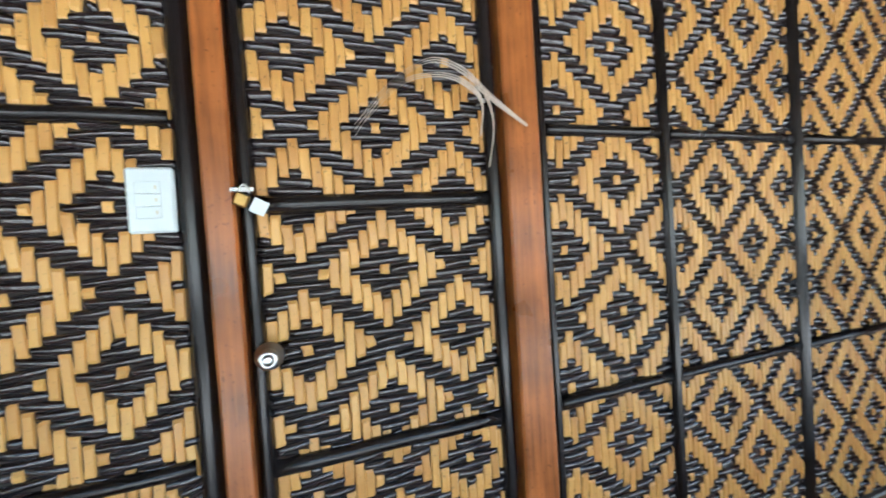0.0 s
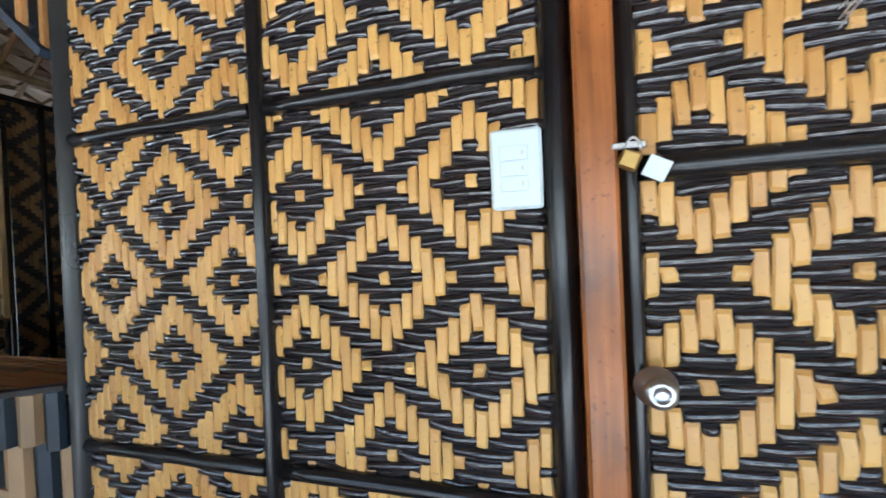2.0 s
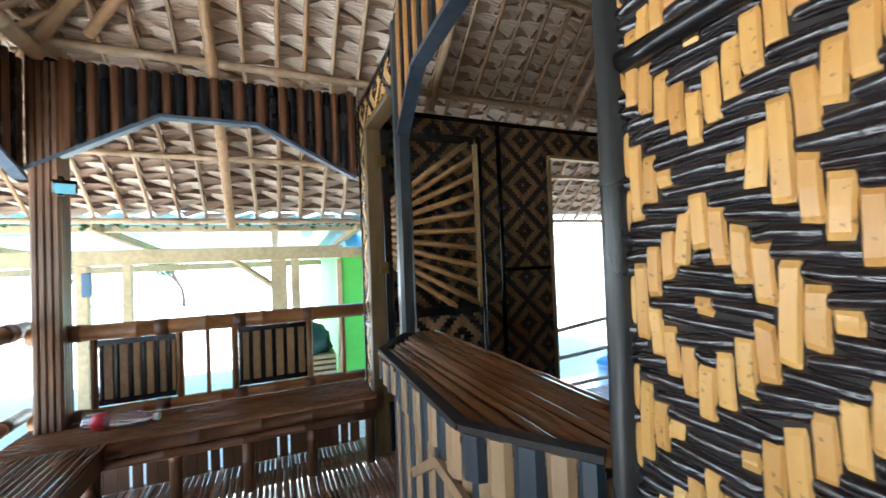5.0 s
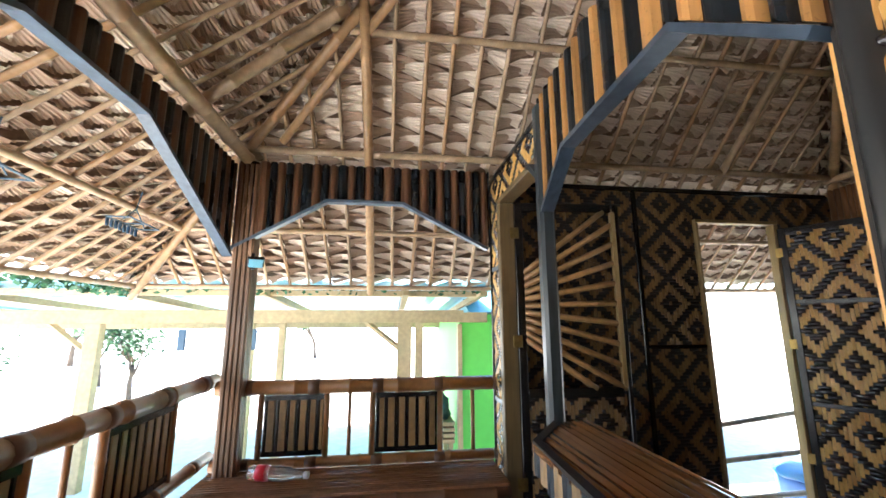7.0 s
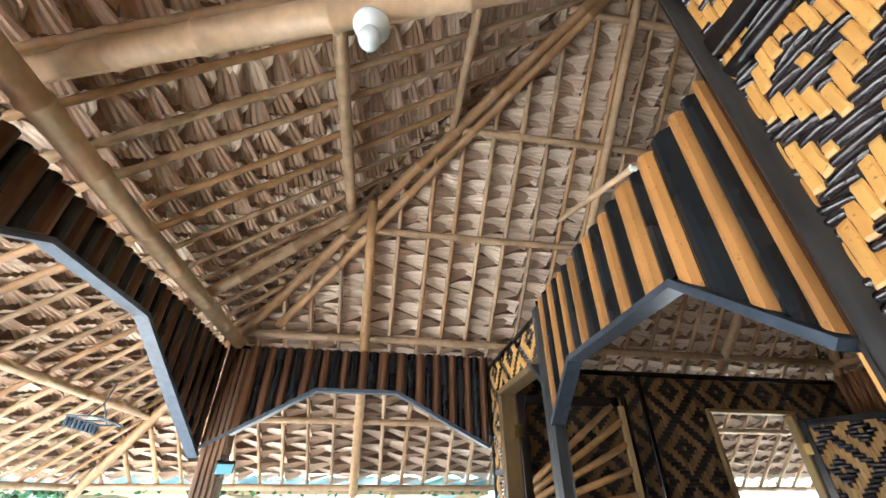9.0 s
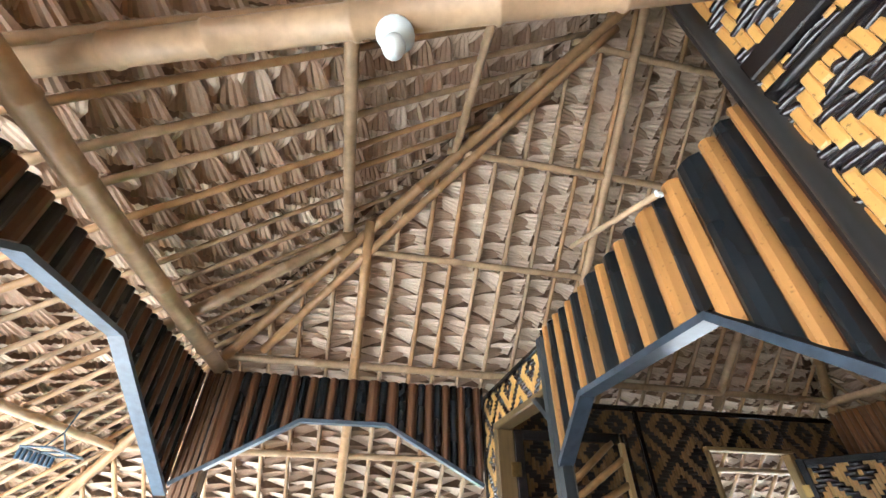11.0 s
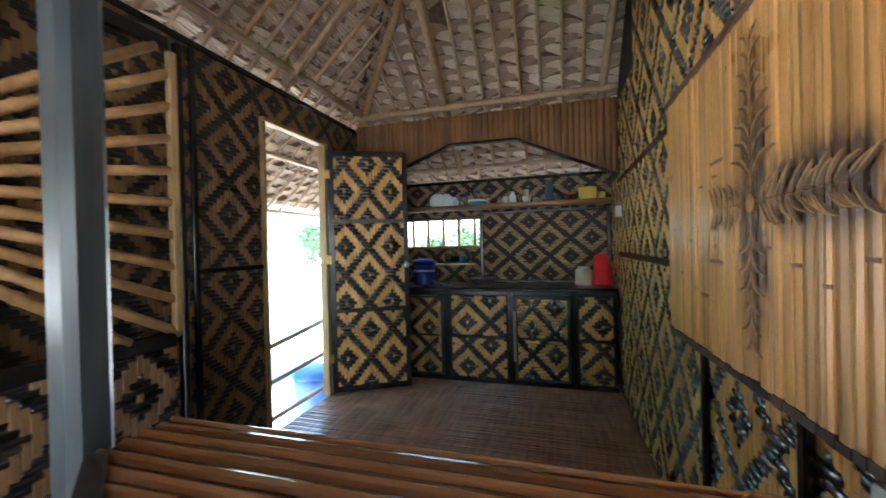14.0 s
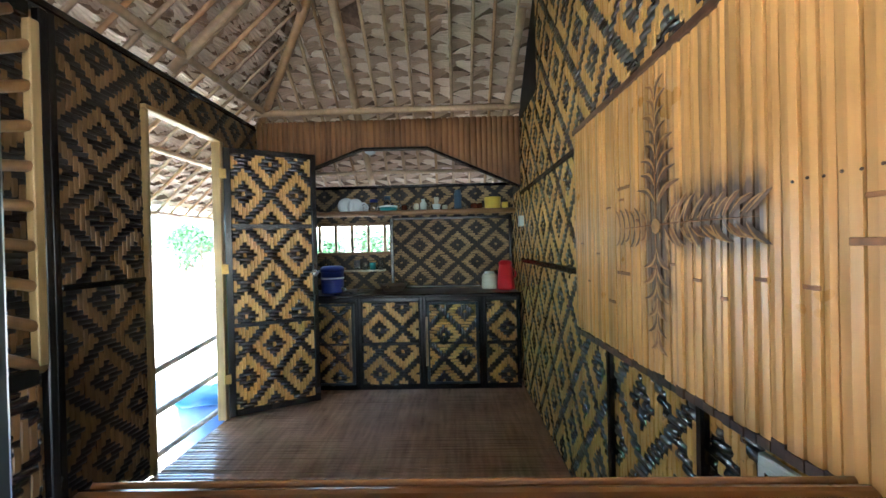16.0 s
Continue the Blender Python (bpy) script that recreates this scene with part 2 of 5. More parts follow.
def scorch(m):
    """Brown scorching with a ragged outline round the two arms of the drawing, burnt into the slats."""
    nt = m.node_tree
    n, l = nt.nodes, nt.links
    sep, tc, grain, soft = n.new("ShaderNodeSeparateXYZ"), n.new("ShaderNodeTexCoord"), n.new("ShaderNodeTexNoise"), n.new("ShaderNodeTexNoise")
    mp = n.new("ShaderNodeMapping")
    mp.inputs["Scale"].default_value = (1, 1, 0.16)
    l.new(tc.outputs["Object"], sep.inputs[0]), l.new(tc.outputs["Object"], mp.inputs[0]), l.new(mp.outputs[0], grain.inputs["Vector"]), l.new(tc.outputs["Object"], soft.inputs["Vector"])
    grain.inputs["Scale"].default_value, grain.inputs["Detail"].default_value = 70, 4
    soft.inputs["Scale"].default_value, soft.inputs["Detail"].default_value = 16, 4

    def calc(op, a, b):
        k = n.new("ShaderNodeMath")
        k.operation = op
        for i, v in enumerate((a, b)):
            if isinstance(v, float):
                k.inputs[i].default_value = v
            else:
                l.new(v, k.inputs[i])
        return k.outputs[0]

    def fall(v, lo, hi, to_lo, to_hi):
        k = n.new("ShaderNodeMapRange")
        k.interpolation_type = 'SMOOTHSTEP'
        for name, x in zip(("From Min", "From Max", "To Min", "To Max"), (lo, hi, to_lo, to_hi)):
            k.inputs[name].default_value = x
        l.new(v, k.inputs["Value"])
        return k.outputs[0]

    y, z = sep.outputs["Y"], sep.outputs["Z"]
    far_y = calc('ABSOLUTE', calc('SUBTRACT', y, SCORCH[0]), 0.0)
    far_z = calc('ABSOLUTE', calc('SUBTRACT', z, SCORCH[1] + 0.012), 0.0)
    branch = calc('MULTIPLY', fall(far_z, 0.015, 0.125, 1.0, 0.0), calc('MULTIPLY', fall(y, -0.45, -0.39, 0.0, 1.0), fall(y, -0.30, 0.30, 1.0, 0.0)))
    knot = calc('MULTIPLY', fall(far_z, 0.01, 0.075, 1.0, 0.0), fall(calc('ABSOLUTE', calc('ADD', y, 0.36), 0.0), 0.01, 0.075, 0.9, 0.0))
    stem = calc('MULTIPLY', fall(far_y, 0.01, 0.115, 0.95, 0.0), fall(far_z, 0.16, 0.42, 1.0, 0.0))
    total = calc('ADD', calc('MAXIMUM', branch, stem), knot)
    rag = calc('ADD', fall(grain.outputs[0], 0.35, 0.65, 0.35, 1.05), fall(soft.outputs[0], 0.35, 0.65, 0.15, 0.95))
    amount = calc('MINIMUM', calc('MULTIPLY', total, rag), 0.93)
    b = n["Principled BSDF"]
    mix = n.new("ShaderNodeMix")
    mix.data_type = 'RGBA'
    l.new(b.inputs["Base Color"].links[0].from_socket, mix.inputs["A"])
    mix.inputs["B"].default_value = (0.045, 0.018, 0.010, 1)
    l.new(amount, mix.inputs["Factor"]), l.new(mix.outputs["Result"], b.inputs["Base Color"])


scorch(M["board_slat"])


# ---- mesh tools ----
def finish(name, bm, mat, parent=None, label="", smooth=False):
    me = bpy.data.meshes.new(name)
    bmesh.ops.recalc_face_normals(bm, faces=bm.faces)
    bm.to_mesh(me)
    bm.free()
    me.materials.append(M[mat])
    if smooth:
        for p in me.polygons:
            p.use_smooth = True
    ob = new(name, me)
    if parent:
        ob.parent = parent
    if label:
        ob["label"] = label
    return ob


def part(name, bm, mat, parent, label="", smooth=False):
    return finish(name, bm, mat, parent, label, smooth)


def thing(name, label, category, group="", at=(0, 0, 0)):
    e = new(name)
    e.location = at
    e.empty_display_size = 0.05
    return tagged(e, label, category, group)


def fixed(name, bm, mat, label, category):
    """A piece of the setting."""
    return tagged(finish(name, bm, mat), label, category, kind="structure")


def add_box(bm, lo, hi, bevel=0.0, m=None):
    lo, hi = Vector(lo), Vector(hi)
    r = bmesh.ops.create_cube(bm, size=1, matrix=Matrix.LocRotScale((lo + hi) / 2, None, hi - lo))
    vs = r["verts"]
    if bevel:
        es = list({e for v in vs for e in v.link_edges})
        out = bmesh.ops.bevel(bm, geom=es, offset=bevel, segments=1, affect='EDGES', profile=0.6)
        vs = list({v for f in out["faces"] for v in f.verts} | {v for v in vs if v.is_valid})
    if m is not None:
        bmesh.ops.transform(bm, matrix=m, verts=vs)
    return vs


def box(lo, hi, bevel=0.0, m=None):
    bm = bmesh.new()
    add_box(bm, lo, hi, bevel, m)
    return bm


def add_loft(bm, rings, closed=True, caps=True):
    """Skin over rings of points."""
    rows = [[bm.verts.new(p) for p in ring] for ring in rings]
    n = len(rows[0])
    for a, b in zip(rows, rows[1:]):
        for i in range(n if closed else n - 1):
            bm.faces.new((a[i], a[(i + 1) % n], b[(i + 1) % n], b[i]))
    if caps and n > 2:
        bm.faces.new(rows[0][::-1]), bm.faces.new(rows[-1])
    return rows


def add_pole(bm, a, b, r, sides=8, node=0.32, bow=0.0, r2=None):
    """A bamboo pole from a to b: swollen nodes at uneven spacing, slightly bowed."""
    a, b = Vector(a), Vector(b)
    d = b - a
    length = d.length
    q = d.to_track_quat('Z', 'Y')
    side = q @ Vector((1, 0, 0))
    stops, s = [0.0], random.uniform(0.1, node)
    marks = []
    while s < length - 0.04:
        marks.append(s)
        s += node * random.uniform(0.8, 1.2)
    prof = [(0, 1.0)]
    for k in marks:
        prof += [(k - 0.014, 0.98), (k - 0.004, 1.13), (k + 0.004, 1.13), (k + 0.014, 0.98)]
    prof.append((length, 1.0))
    off = random.uniform(-1, 1) * bow
    rings = []
    for s, f in prof:
        w = s / max(length, 1e-6)
        c = a + d * w + side * off * math.sin(math.pi * w)
        rr = (r + ((r2 or r) - r) * w) * f
        rings.append([c + q @ Vector((rr * math.cos(2 * math.pi * i / sides), rr * math.sin(2 * math.pi * i / sides), 0)) for i in range(sides)])
    add_loft(bm, rings)
    return bm


def pole(*a, **k):
    return add_pole(bmesh.new(), *a, **k)


def add_prism(bm, pts, lo, hi, axis='y'):
    """A flat outline (u, v) pushed from lo to hi along an axis. u, v are x, z for y; y, z for x; x, y for z."""
    put = {'y': lambda u, v, w: (u, w, v), 'x': lambda u, v, w: (w, u, v), 'z': lambda u, v, w: (u, v, w)}[axis]
    add_loft(bm, [[put(u, v, lo) for u, v in pts], [put(u, v, hi) for u, v in pts]])
    return bm


def prism(*a, **k):
    return add_prism(bmesh.new(), *a, **k)


def add_turned(bm, prof, at=(0, 0, 0), sides=16, q=None):
    """A turned shape: prof is (radius, height) up the axis."""
    at = Vector(at)
    rings = []
    for r, h in prof:
        ring = [Vector((r * math.cos(2 * math.pi * i / sides), r * math.sin(2 * math.pi * i / sides), h)) for i in range(sides)]
        rings.append([at + (q @ p if q else p) for p in ring])
    add_loft(bm, rings)
    return bm


def turned(*a, **k):
    return add_turned(bmesh.new(), *a, **k)


# ---- the weave: pale upright strips and black lying strips in stepped diamonds ----
def pale(i, j):
    """Whether the cell (i, j) of the diamond pattern shows the pale strip."""
    i, j = i % 16, j % 16
    a = min(i, 16 - i) + min(j, 16 - j)
    d = min(a, 16 - a)
    return d == 0 or 4 <= d <= 6


def strip_verts(w, h, lying, tidy=False):
    """The stretch of one strip that shows: crowned across, ends dipping under its neighbours; a lying strip is a lumpy half-round.
    Local places u, v, out, and faces."""
    g = random.gauss
    vs, fs = [], []
    if lying:
        e = h * 0.48 * random.uniform(0.88, 1.05)
        tilt, up, off = g(0, 0.0022), random.uniform(0.8, 1.25), g(0, 0.0008)
        la, lb = g(0, 0.0028), g(0, 0.0028)
        arc = ((-1.0, 0.0), (-0.72, 0.0046), (-0.25, 0.0074), (0.25, 0.0076), (0.72, 0.0048), (1.0, 0.0))
        for u, lift, wide in ((-w / 2 - 0.002 + la, 0.15, 0.72), (-w / 2 + 0.005 + la, random.uniform(0.65, 1.0), 0.97), (g(0, 0.08) * w, random.uniform(0.9, 1.3), 1.0), (w / 2 - 0.005 + lb, random.uniform(0.65, 1.0), 0.97), (w / 2 + 0.002 + lb, 0.15, 0.72)):
            t = tilt * u / max(w, 0.02) * 2 + g(0, 0.0007) + off
            lean = g(0, 0.12)
            for v, o in arc:
                vs.append((u, v * e * wide + t, 0.0005 + o * lift * up * (1 + lean * v)))
        fs = [(r * 6 + c, r * 6 + c + 1, r * 6 + c + 7, r * 6 + c + 6) for r in range(4) for c in range(5)]
        return vs, fs
    e = w * 0.498 * random.uniform(0.93, 1.04)
    la, lb, tw, up = g(0, 0.0020), g(0, 0.0020), g(0, 0.0011), random.uniform(0.7, 1.3)
    sa, sb = g(0, 0.0015), g(0, 0.0015)
    for v, lift, wide in ((-h / 2 - 0.003 + la, 0.05, 0.86), (-h / 2 + 0.005 + la, 0.9, 1.0), (0.0, 1.1, 1.0), (h / 2 - 0.005 + lb, 0.9, 1.0), (h / 2 + 0.003 + lb, 0.05, 0.86)):
        s = tw * v / max(h, 0.02) * 2 + g(0, 0.0007)
        cut = sa if v < -0.001 else sb if v > 0.001 else 0.0
        for u, o in ((-e, 0.0), (-e * 0.72, 0.0040), (e * 0.72, 0.0044), (e, 0.0)):
            vs.append((u * wide + s, v + cut * u / e, 0.0004 + o * lift * up))
    fs = [(r * 4 + c, r * 4 + c + 1, r * 4 + c + 5, r * 4 + c + 4) for r in range(4) for c in range(3)]
    return vs, fs


def weave(u0, u1, v0, v1, place, cu, cv, cell=(0.0225, 0.0216), flip=False, single=None):
    """Strips that fill u0..u1, v0..v1. place(u, v, out) gives the point in the world; (cu, cv): the middle of one diamond.
    Returns meshes for the pale and the black strips, and the pieces within the stretch single=(u0, u1, v0, v1) apart."""
    a, b = cell
    out = {True: ([], []), False: ([], [])}
    apart = []
    i0, i1 = math.floor((u0 - cu) / a + 0.5), math.ceil((u1 - cu) / a - 0.5)
    j0, j1 = math.floor((v0 - cv) / b + 0.5), math.ceil((v1 - cv) / b - 0.5)

    def emit(kind, ua, ub, va, vb):
        ua, ub, va, vb = max(ua, u0), min(ub, u1), max(va, v0), min(vb, v1)
        if ub - ua < 0.006 or vb - va < 0.006:
            return
        w, h = ub - ua, vb - va
        mu, mv = (ua + ub) / 2, (va + vb) / 2
        lying = (not kind) != flip
        if single and single[0] < ua and ub < single[1] and single[2] < va and vb < single[3]:
            apart.append((kind, lying, round(w, 3), round(h, 3), mu, mv))
            return
        vs, fs = strip_verts(w, h, lying)
        V, Fc = out[kind]
        base = len(V)
        lift = random.uniform(0, 0.0012)
        V += [place(mu + p, mv + q, o + lift) for p, q, o in vs]
        Fc += [tuple(base + k for k in f) for f in fs]

    for kind in (True, False):
        up = kind != flip
        outer = range(i0, i1 + 1) if up else range(j0, j1 + 1)
        inner = (j0, j1) if up else (i0, i1)
        for o in outer:
            start = None
            for k in range(inner[0], inner[1] + 2):
                here = k <= inner[1] and (pale(o, k) if up else pale(k, o)) == kind
                if here and start is None:
                    start = k
                if not here and start is not None:
                    if up:
                        emit(kind, cu + (o - 0.5) * a, cu + (o + 0.5) * a, cv + (start - 0.5) * b, cv + (k - 0.5) * b)
                    else:
                        emit(kind, cu + (start - 0.5) * a, cu + (k - 0.5) * a, cv + (o - 0.5) * b, cv + (o + 0.5) * b)
                    start = None
    return out, apart


def weave_parts(parent, u0, u1, v0, v1, place, cu, cv, cell=(0.0225, 0.0216), flip=False, single=None, pale_mat="light_strip", black_mat="dark_strip"):
    out, apart = weave(u0, u1, v0, v1, place, cu, cv, cell, flip, single)
    for kind, name, mat, lab in ((True, "pale_weave", pale_mat, "pale split-bamboo strips of the weave"), (False, "black_weave", black_mat, "black-stained split-bamboo strips of the weave")):
        V, Fc = out[kind]
        if not Fc:
            continue
        me = bpy.data.meshes.new(name)
        me.from_pydata(V, [], Fc)
        me.materials.append(M[mat])
        if not kind:
            me.shade_smooth()
        ob = new(name, me)
        ob.parent = parent
        tagged(ob, lab, kind="stuff")
    shared = {}
    for kind, lying, w, h, mu, mv in apart:
        key = (kind, lying, w, h, random.randrange(3))
        if key not in shared:
            vs, fs = strip_verts(w, h, lying)
            o, du, dv, dn = (Vector(place(*c)) for c in ((0, 0, 0), (1, 0, 0), (0, 1, 0), (0, 0, 1)))
            me = bpy.data.meshes.new("strip")
            me.from_pydata([(du - o) * p + (dv - o) * q + (dn - o) * r for p, q, r in vs], [], fs)
            me.materials.append(M["light_strip" if kind else "dark_strip"])
            if not kind:
                me.shade_smooth()
            shared[key] = me
        ob = new("bamboo_strip", shared[key])
        ob.location = place(mu, mv, random.uniform(0, 0.0012))
        ob.parent = parent


def facing(axis, at, sign):
    """A place() for a weave in the plane axis = at, its face towards sign."""
    if axis == 'y':
        return lambda u, v, o: (u, at + sign * o, v)
    return lambda u, v, o: (at + sign * o, u, v)

# ---- plan (metres) ----
WALL_Y = 0.99            # porch face of the long woven wall
END_X = -3.77            # end of porch and room
FRONT_Y = -0.72          # open side of the porch
KITCHEN_Y = 4.12         # front of the kitchen recess
RIGHT_X = -1.43          # side wall of the room
PLATE_Z, DROP = 2.61, 0.93                                  # height of the plates, fall from plate to eave
SLOPE = {"end": 0.93, "front": 0.78, "back": 0.93}           # the porch side of the roof is the flatter one
EAVE = {k: DROP / v for k, v in SLOPE.items()}
EAST = 4.4
RIDGE_Y = (SLOPE["front"] * FRONT_Y + SLOPE["back"] * KITCHEN_Y) / (SLOPE["front"] + SLOPE["back"])
RIDGE_Z = PLATE_Z + SLOPE["front"] * (RIDGE_Y - FRONT_Y)
R_TOP = {k: (RIDGE_Z - PLATE_Z) / v for k, v in SLOPE.items()}
APEX_X = END_X + R_TOP["end"]

# ---- ground and floor ----
bm = bmesh.new()
rng = random.Random(3)
n = 60
grid = [[None] * (n + 1) for _ in range(n + 1)]
for i in range(n + 1):
    for j in range(n + 1):
        x, y = ((i / n * 2 - 1) ** 3) * 400, ((j / n * 2 - 1) ** 3) * 400
        grid[i][j] = bm.verts.new((x, y, -0.5 + 0.05 * noise.noise(Vector((x, y, 0)) * 0.4)))
for i in range(n):
    for j in range(n):
        bm.faces.new((grid[i][j], grid[i + 1][j], grid[i + 1][j + 1], grid[i][j + 1]))
fixed("ground", bm, "sand", "pale sunlit sandy ground around the hut", "ground")


def slat_floor(name, x0, x1, y0, y1, pitch, gap, label, mat="floor_strip"):
    """Split-bamboo strips laid side by side on joists, with open slits between."""
    root = tagged(new(name), label, "floor", kind="structure")
    s = y0
    while s < y1:
        w = pitch * random.uniform(0.75, 1.25)
        e = min(s + w - gap * random.uniform(0.4, 1.8), y1)
        z = random.uniform(-0.003, 0.0)
        ring = [(s, -0.014), (s + 0.003, z - 0.002), ((s + e) / 2, z), (e - 0.003, z - 0.002), (e, -0.014)]
        bm = bmesh.new()
        add_loft(bm, [[(x0, u, v) for u, v in ring], [(x1, u, v) for u, v in ring]])
        part("floor_strip", bm, mat, root)
        s += w
    k = x0 + 0.15
    while k < x1:
        part("joist", pole((k, y0, -0.065), (k, y1, -0.065), 0.045), "bamboo_deep", root)
        k += 0.4
    return root


slat_floor("floor_porch", END_X - 0.05, EAST, FRONT_Y - 0.1, WALL_Y, 0.034, 0.0035, "dark split-bamboo porch floor with open slits")
slat_floor("floor_room", END_X - 0.05, RIGHT_X + 0.05, WALL_Y + 0.002, 4.78, 0.03, 0.0018, "polished dark split-bamboo floor of the room")


# ---- roof ----
def roof_point(side, s, r, out=0.0):
    """A point on a roof side: s along the eave, r metres in from the plate line (in plan), out: below the surface, into the room."""
    g = SLOPE[side]
    k = out / math.hypot(1, g)
    z = PLATE_Z + g * r - k
    if side == "end":
        return Vector((END_X + r + g * k, s, z))
    if side == "front":
        return Vector((s, FRONT_Y + r + g * k, z))
    return Vector((s, KITCHEN_Y - r - g * k, z))


def roof_span(side, r):
    """The stretch along the eave at r."""
    h = SLOPE[side] * r
    if side == "end":
        return FRONT_Y + h / SLOPE["front"], KITCHEN_Y - h / SLOPE["back"]
    return END_X + h / SLOPE["end"], EAST + 0.5


HOLES = ((-3.40, 0.24, 0.026), (-2.82, 0.51, 0.013), (-3.06, 0.70, 0.010))  # torn places that let the sky through: along, up, half size
LATHS = {"end": [0.35 + 0.184 * k for k in range(-13, 28)], "front": [-2.03 + 0.16 * k for k in range(-19, 33)], "back": [-2.88 + 0.17 * k for k in range(-13, 36)]}
FAN = 0.088  # rise in plan from one fan to the next


def fan_leaf(rng, side, base, tip, r0, V, Fc):
    """One folded fan of palm leaf: spread along the lath at base, drawn to a point by the lath at tip; pleated, its upper edge hanging free."""
    m = 10
    spread = FAN * rng.uniform(1.02, 1.22)
    hang, droop, skew = rng.uniform(0.014, 0.030), rng.uniform(0.030, 0.050), rng.gauss(0, 0.012)
    tip = tip + (tip - base) * rng.uniform(0.0, 0.08)
    first = len(V)
    V.append(roof_point(side, tip, r0 + FAN * 0.5 + skew, -0.050 + rng.gauss(0, 0.004)))
    for k in range(m + 1):
        v = k / m
        pleat = (0.0058 if k % 2 else -0.0050) * rng.uniform(0.4, 1.5)
        for t in (0.5, 1.0):
            r = r0 + FAN * 0.5 + (v * spread - spread * 0.5) * t + skew * (1 - t) + 0.014 * math.sin(math.pi * t) * v + (rng.gauss(0, 0.0025) if k in (0, m) else 0)
            V.append(roof_point(side, tip + (base - tip) * t, r, -0.050 + (hang + 0.03) * t ** 0.8 + droop * t ** 0.5 * v ** 1.3 - 0.030 * t ** 0.5 * (1 - v) + pleat * t))
    for k in range(m):
        c = first + 1 + 2 * k
        Fc += [(first, c, c + 2), (c, c + 1, c + 3, c + 2)]


def thatch_side(side):
    root = tagged(new("roof_" + side), "dry fan-palm thatch on bamboo poles, seen from below", "roof", kind="structure")
    holes = HOLES if side == "back" else ()

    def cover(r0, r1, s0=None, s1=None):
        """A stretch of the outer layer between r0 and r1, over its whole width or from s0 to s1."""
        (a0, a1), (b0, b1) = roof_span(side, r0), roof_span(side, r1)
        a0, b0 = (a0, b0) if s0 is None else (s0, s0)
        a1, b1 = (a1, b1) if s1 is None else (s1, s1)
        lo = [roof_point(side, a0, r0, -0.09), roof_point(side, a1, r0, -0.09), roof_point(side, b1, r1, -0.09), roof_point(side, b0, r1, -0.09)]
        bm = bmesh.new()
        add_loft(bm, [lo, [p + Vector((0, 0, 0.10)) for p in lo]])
        # dark colour stands in for deep shade behind the leaves
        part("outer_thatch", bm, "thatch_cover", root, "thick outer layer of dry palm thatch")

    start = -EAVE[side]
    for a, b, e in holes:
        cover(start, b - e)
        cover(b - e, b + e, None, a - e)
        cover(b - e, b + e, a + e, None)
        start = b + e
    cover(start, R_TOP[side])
    faces = {"thatch": ([], []), "thatch_shaded": ([], [])}
    rng = random.Random(len(side))
    for sa, sb in zip(LATHS[side], LATHS[side][1:]):
        r, row = -EAVE[side] - 0.02 + rng.gauss(0, 0.008), 0
        while r < R_TOP[side]:
            # fans from one lath get the shaded colour, from the other the lit one
            for base, tip, lift, kind in ((sa, sb, 0.0, "thatch_shaded"), (sb, sa, FAN / 2, "thatch")):
                lo, hi = roof_span(side, r + lift)
                mid = (sa + sb) / 2
                if lo - 0.06 < mid < (hi if side == "end" else min(hi, 2.4)) + 0.06 and not any(abs(mid - a) < 0.06 + e and -0.10 - e < r + lift - b < 0.03 + e for a, b, e in holes):
                    fan_leaf(rng, side, base + rng.gauss(0, 0.006), tip, r + lift + rng.gauss(0, 0.005), *faces[kind if rng.random() < 0.9 else "thatch"])
            r += FAN
    for kind, text in (("thatch", "folded dry fan-palm leaves in the pale, lit tone"), ("thatch_shaded", "folded dry fan-palm leaves in the browner, shaded tone")):
        me = bpy.data.meshes.new("thatch_layer")
        me.from_pydata(faces[kind][0], [], faces[kind][1])
        me.materials.append(M[kind])
        ob = new("thatch_layer", me)
        ob.parent = root
        tagged(ob, text, kind="stuff")
    return root


ROOF = {side: thatch_side(side) for side in ("end", "front", "back")}


def laths(side, last):
    """Thin poles that run up the slope and hold the leaves."""
    for s in LATHS[side]:
        lo, hi = roof_span(side, 0)
        if side == "end":
            reach = min(R_TOP["end"], (s - FRONT_Y) * SLOPE["front"] / SLOPE["end"], (KITCHEN_Y - s) * SLOPE["back"] / SLOPE["end"])
        else:
            reach = min(R_TOP[side], (s - END_X) * SLOPE["end"] / SLOPE[side])
        if s > last or reach < 0.1 - EAVE[side]:
            continue
        a, b = random.uniform(-0.012, 0.012), random.uniform(-0.012, 0.012)
        part("rafter", pole(roof_point(side, s + a, -EAVE[side], 0.058), roof_point(side, s + b, reach, 0.058), 0.0145 * random.uniform(0.85, 1.2), sides=7, bow=0.012), random.choice(("bamboo", "bamboo", "bamboo_tan")), ROOF[side], smooth=True)


laths("end", 9)
laths("front", 1.3)
laths("back", -1.45)


def roof_pole(side, a, b, rad, out=0.09, mat="bamboo"):
    part("main_pole", pole(roof_point(side, *a, out), roof_point(side, *b, out), rad, sides=10, bow=0.01), mat, ROOF[side], smooth=True)


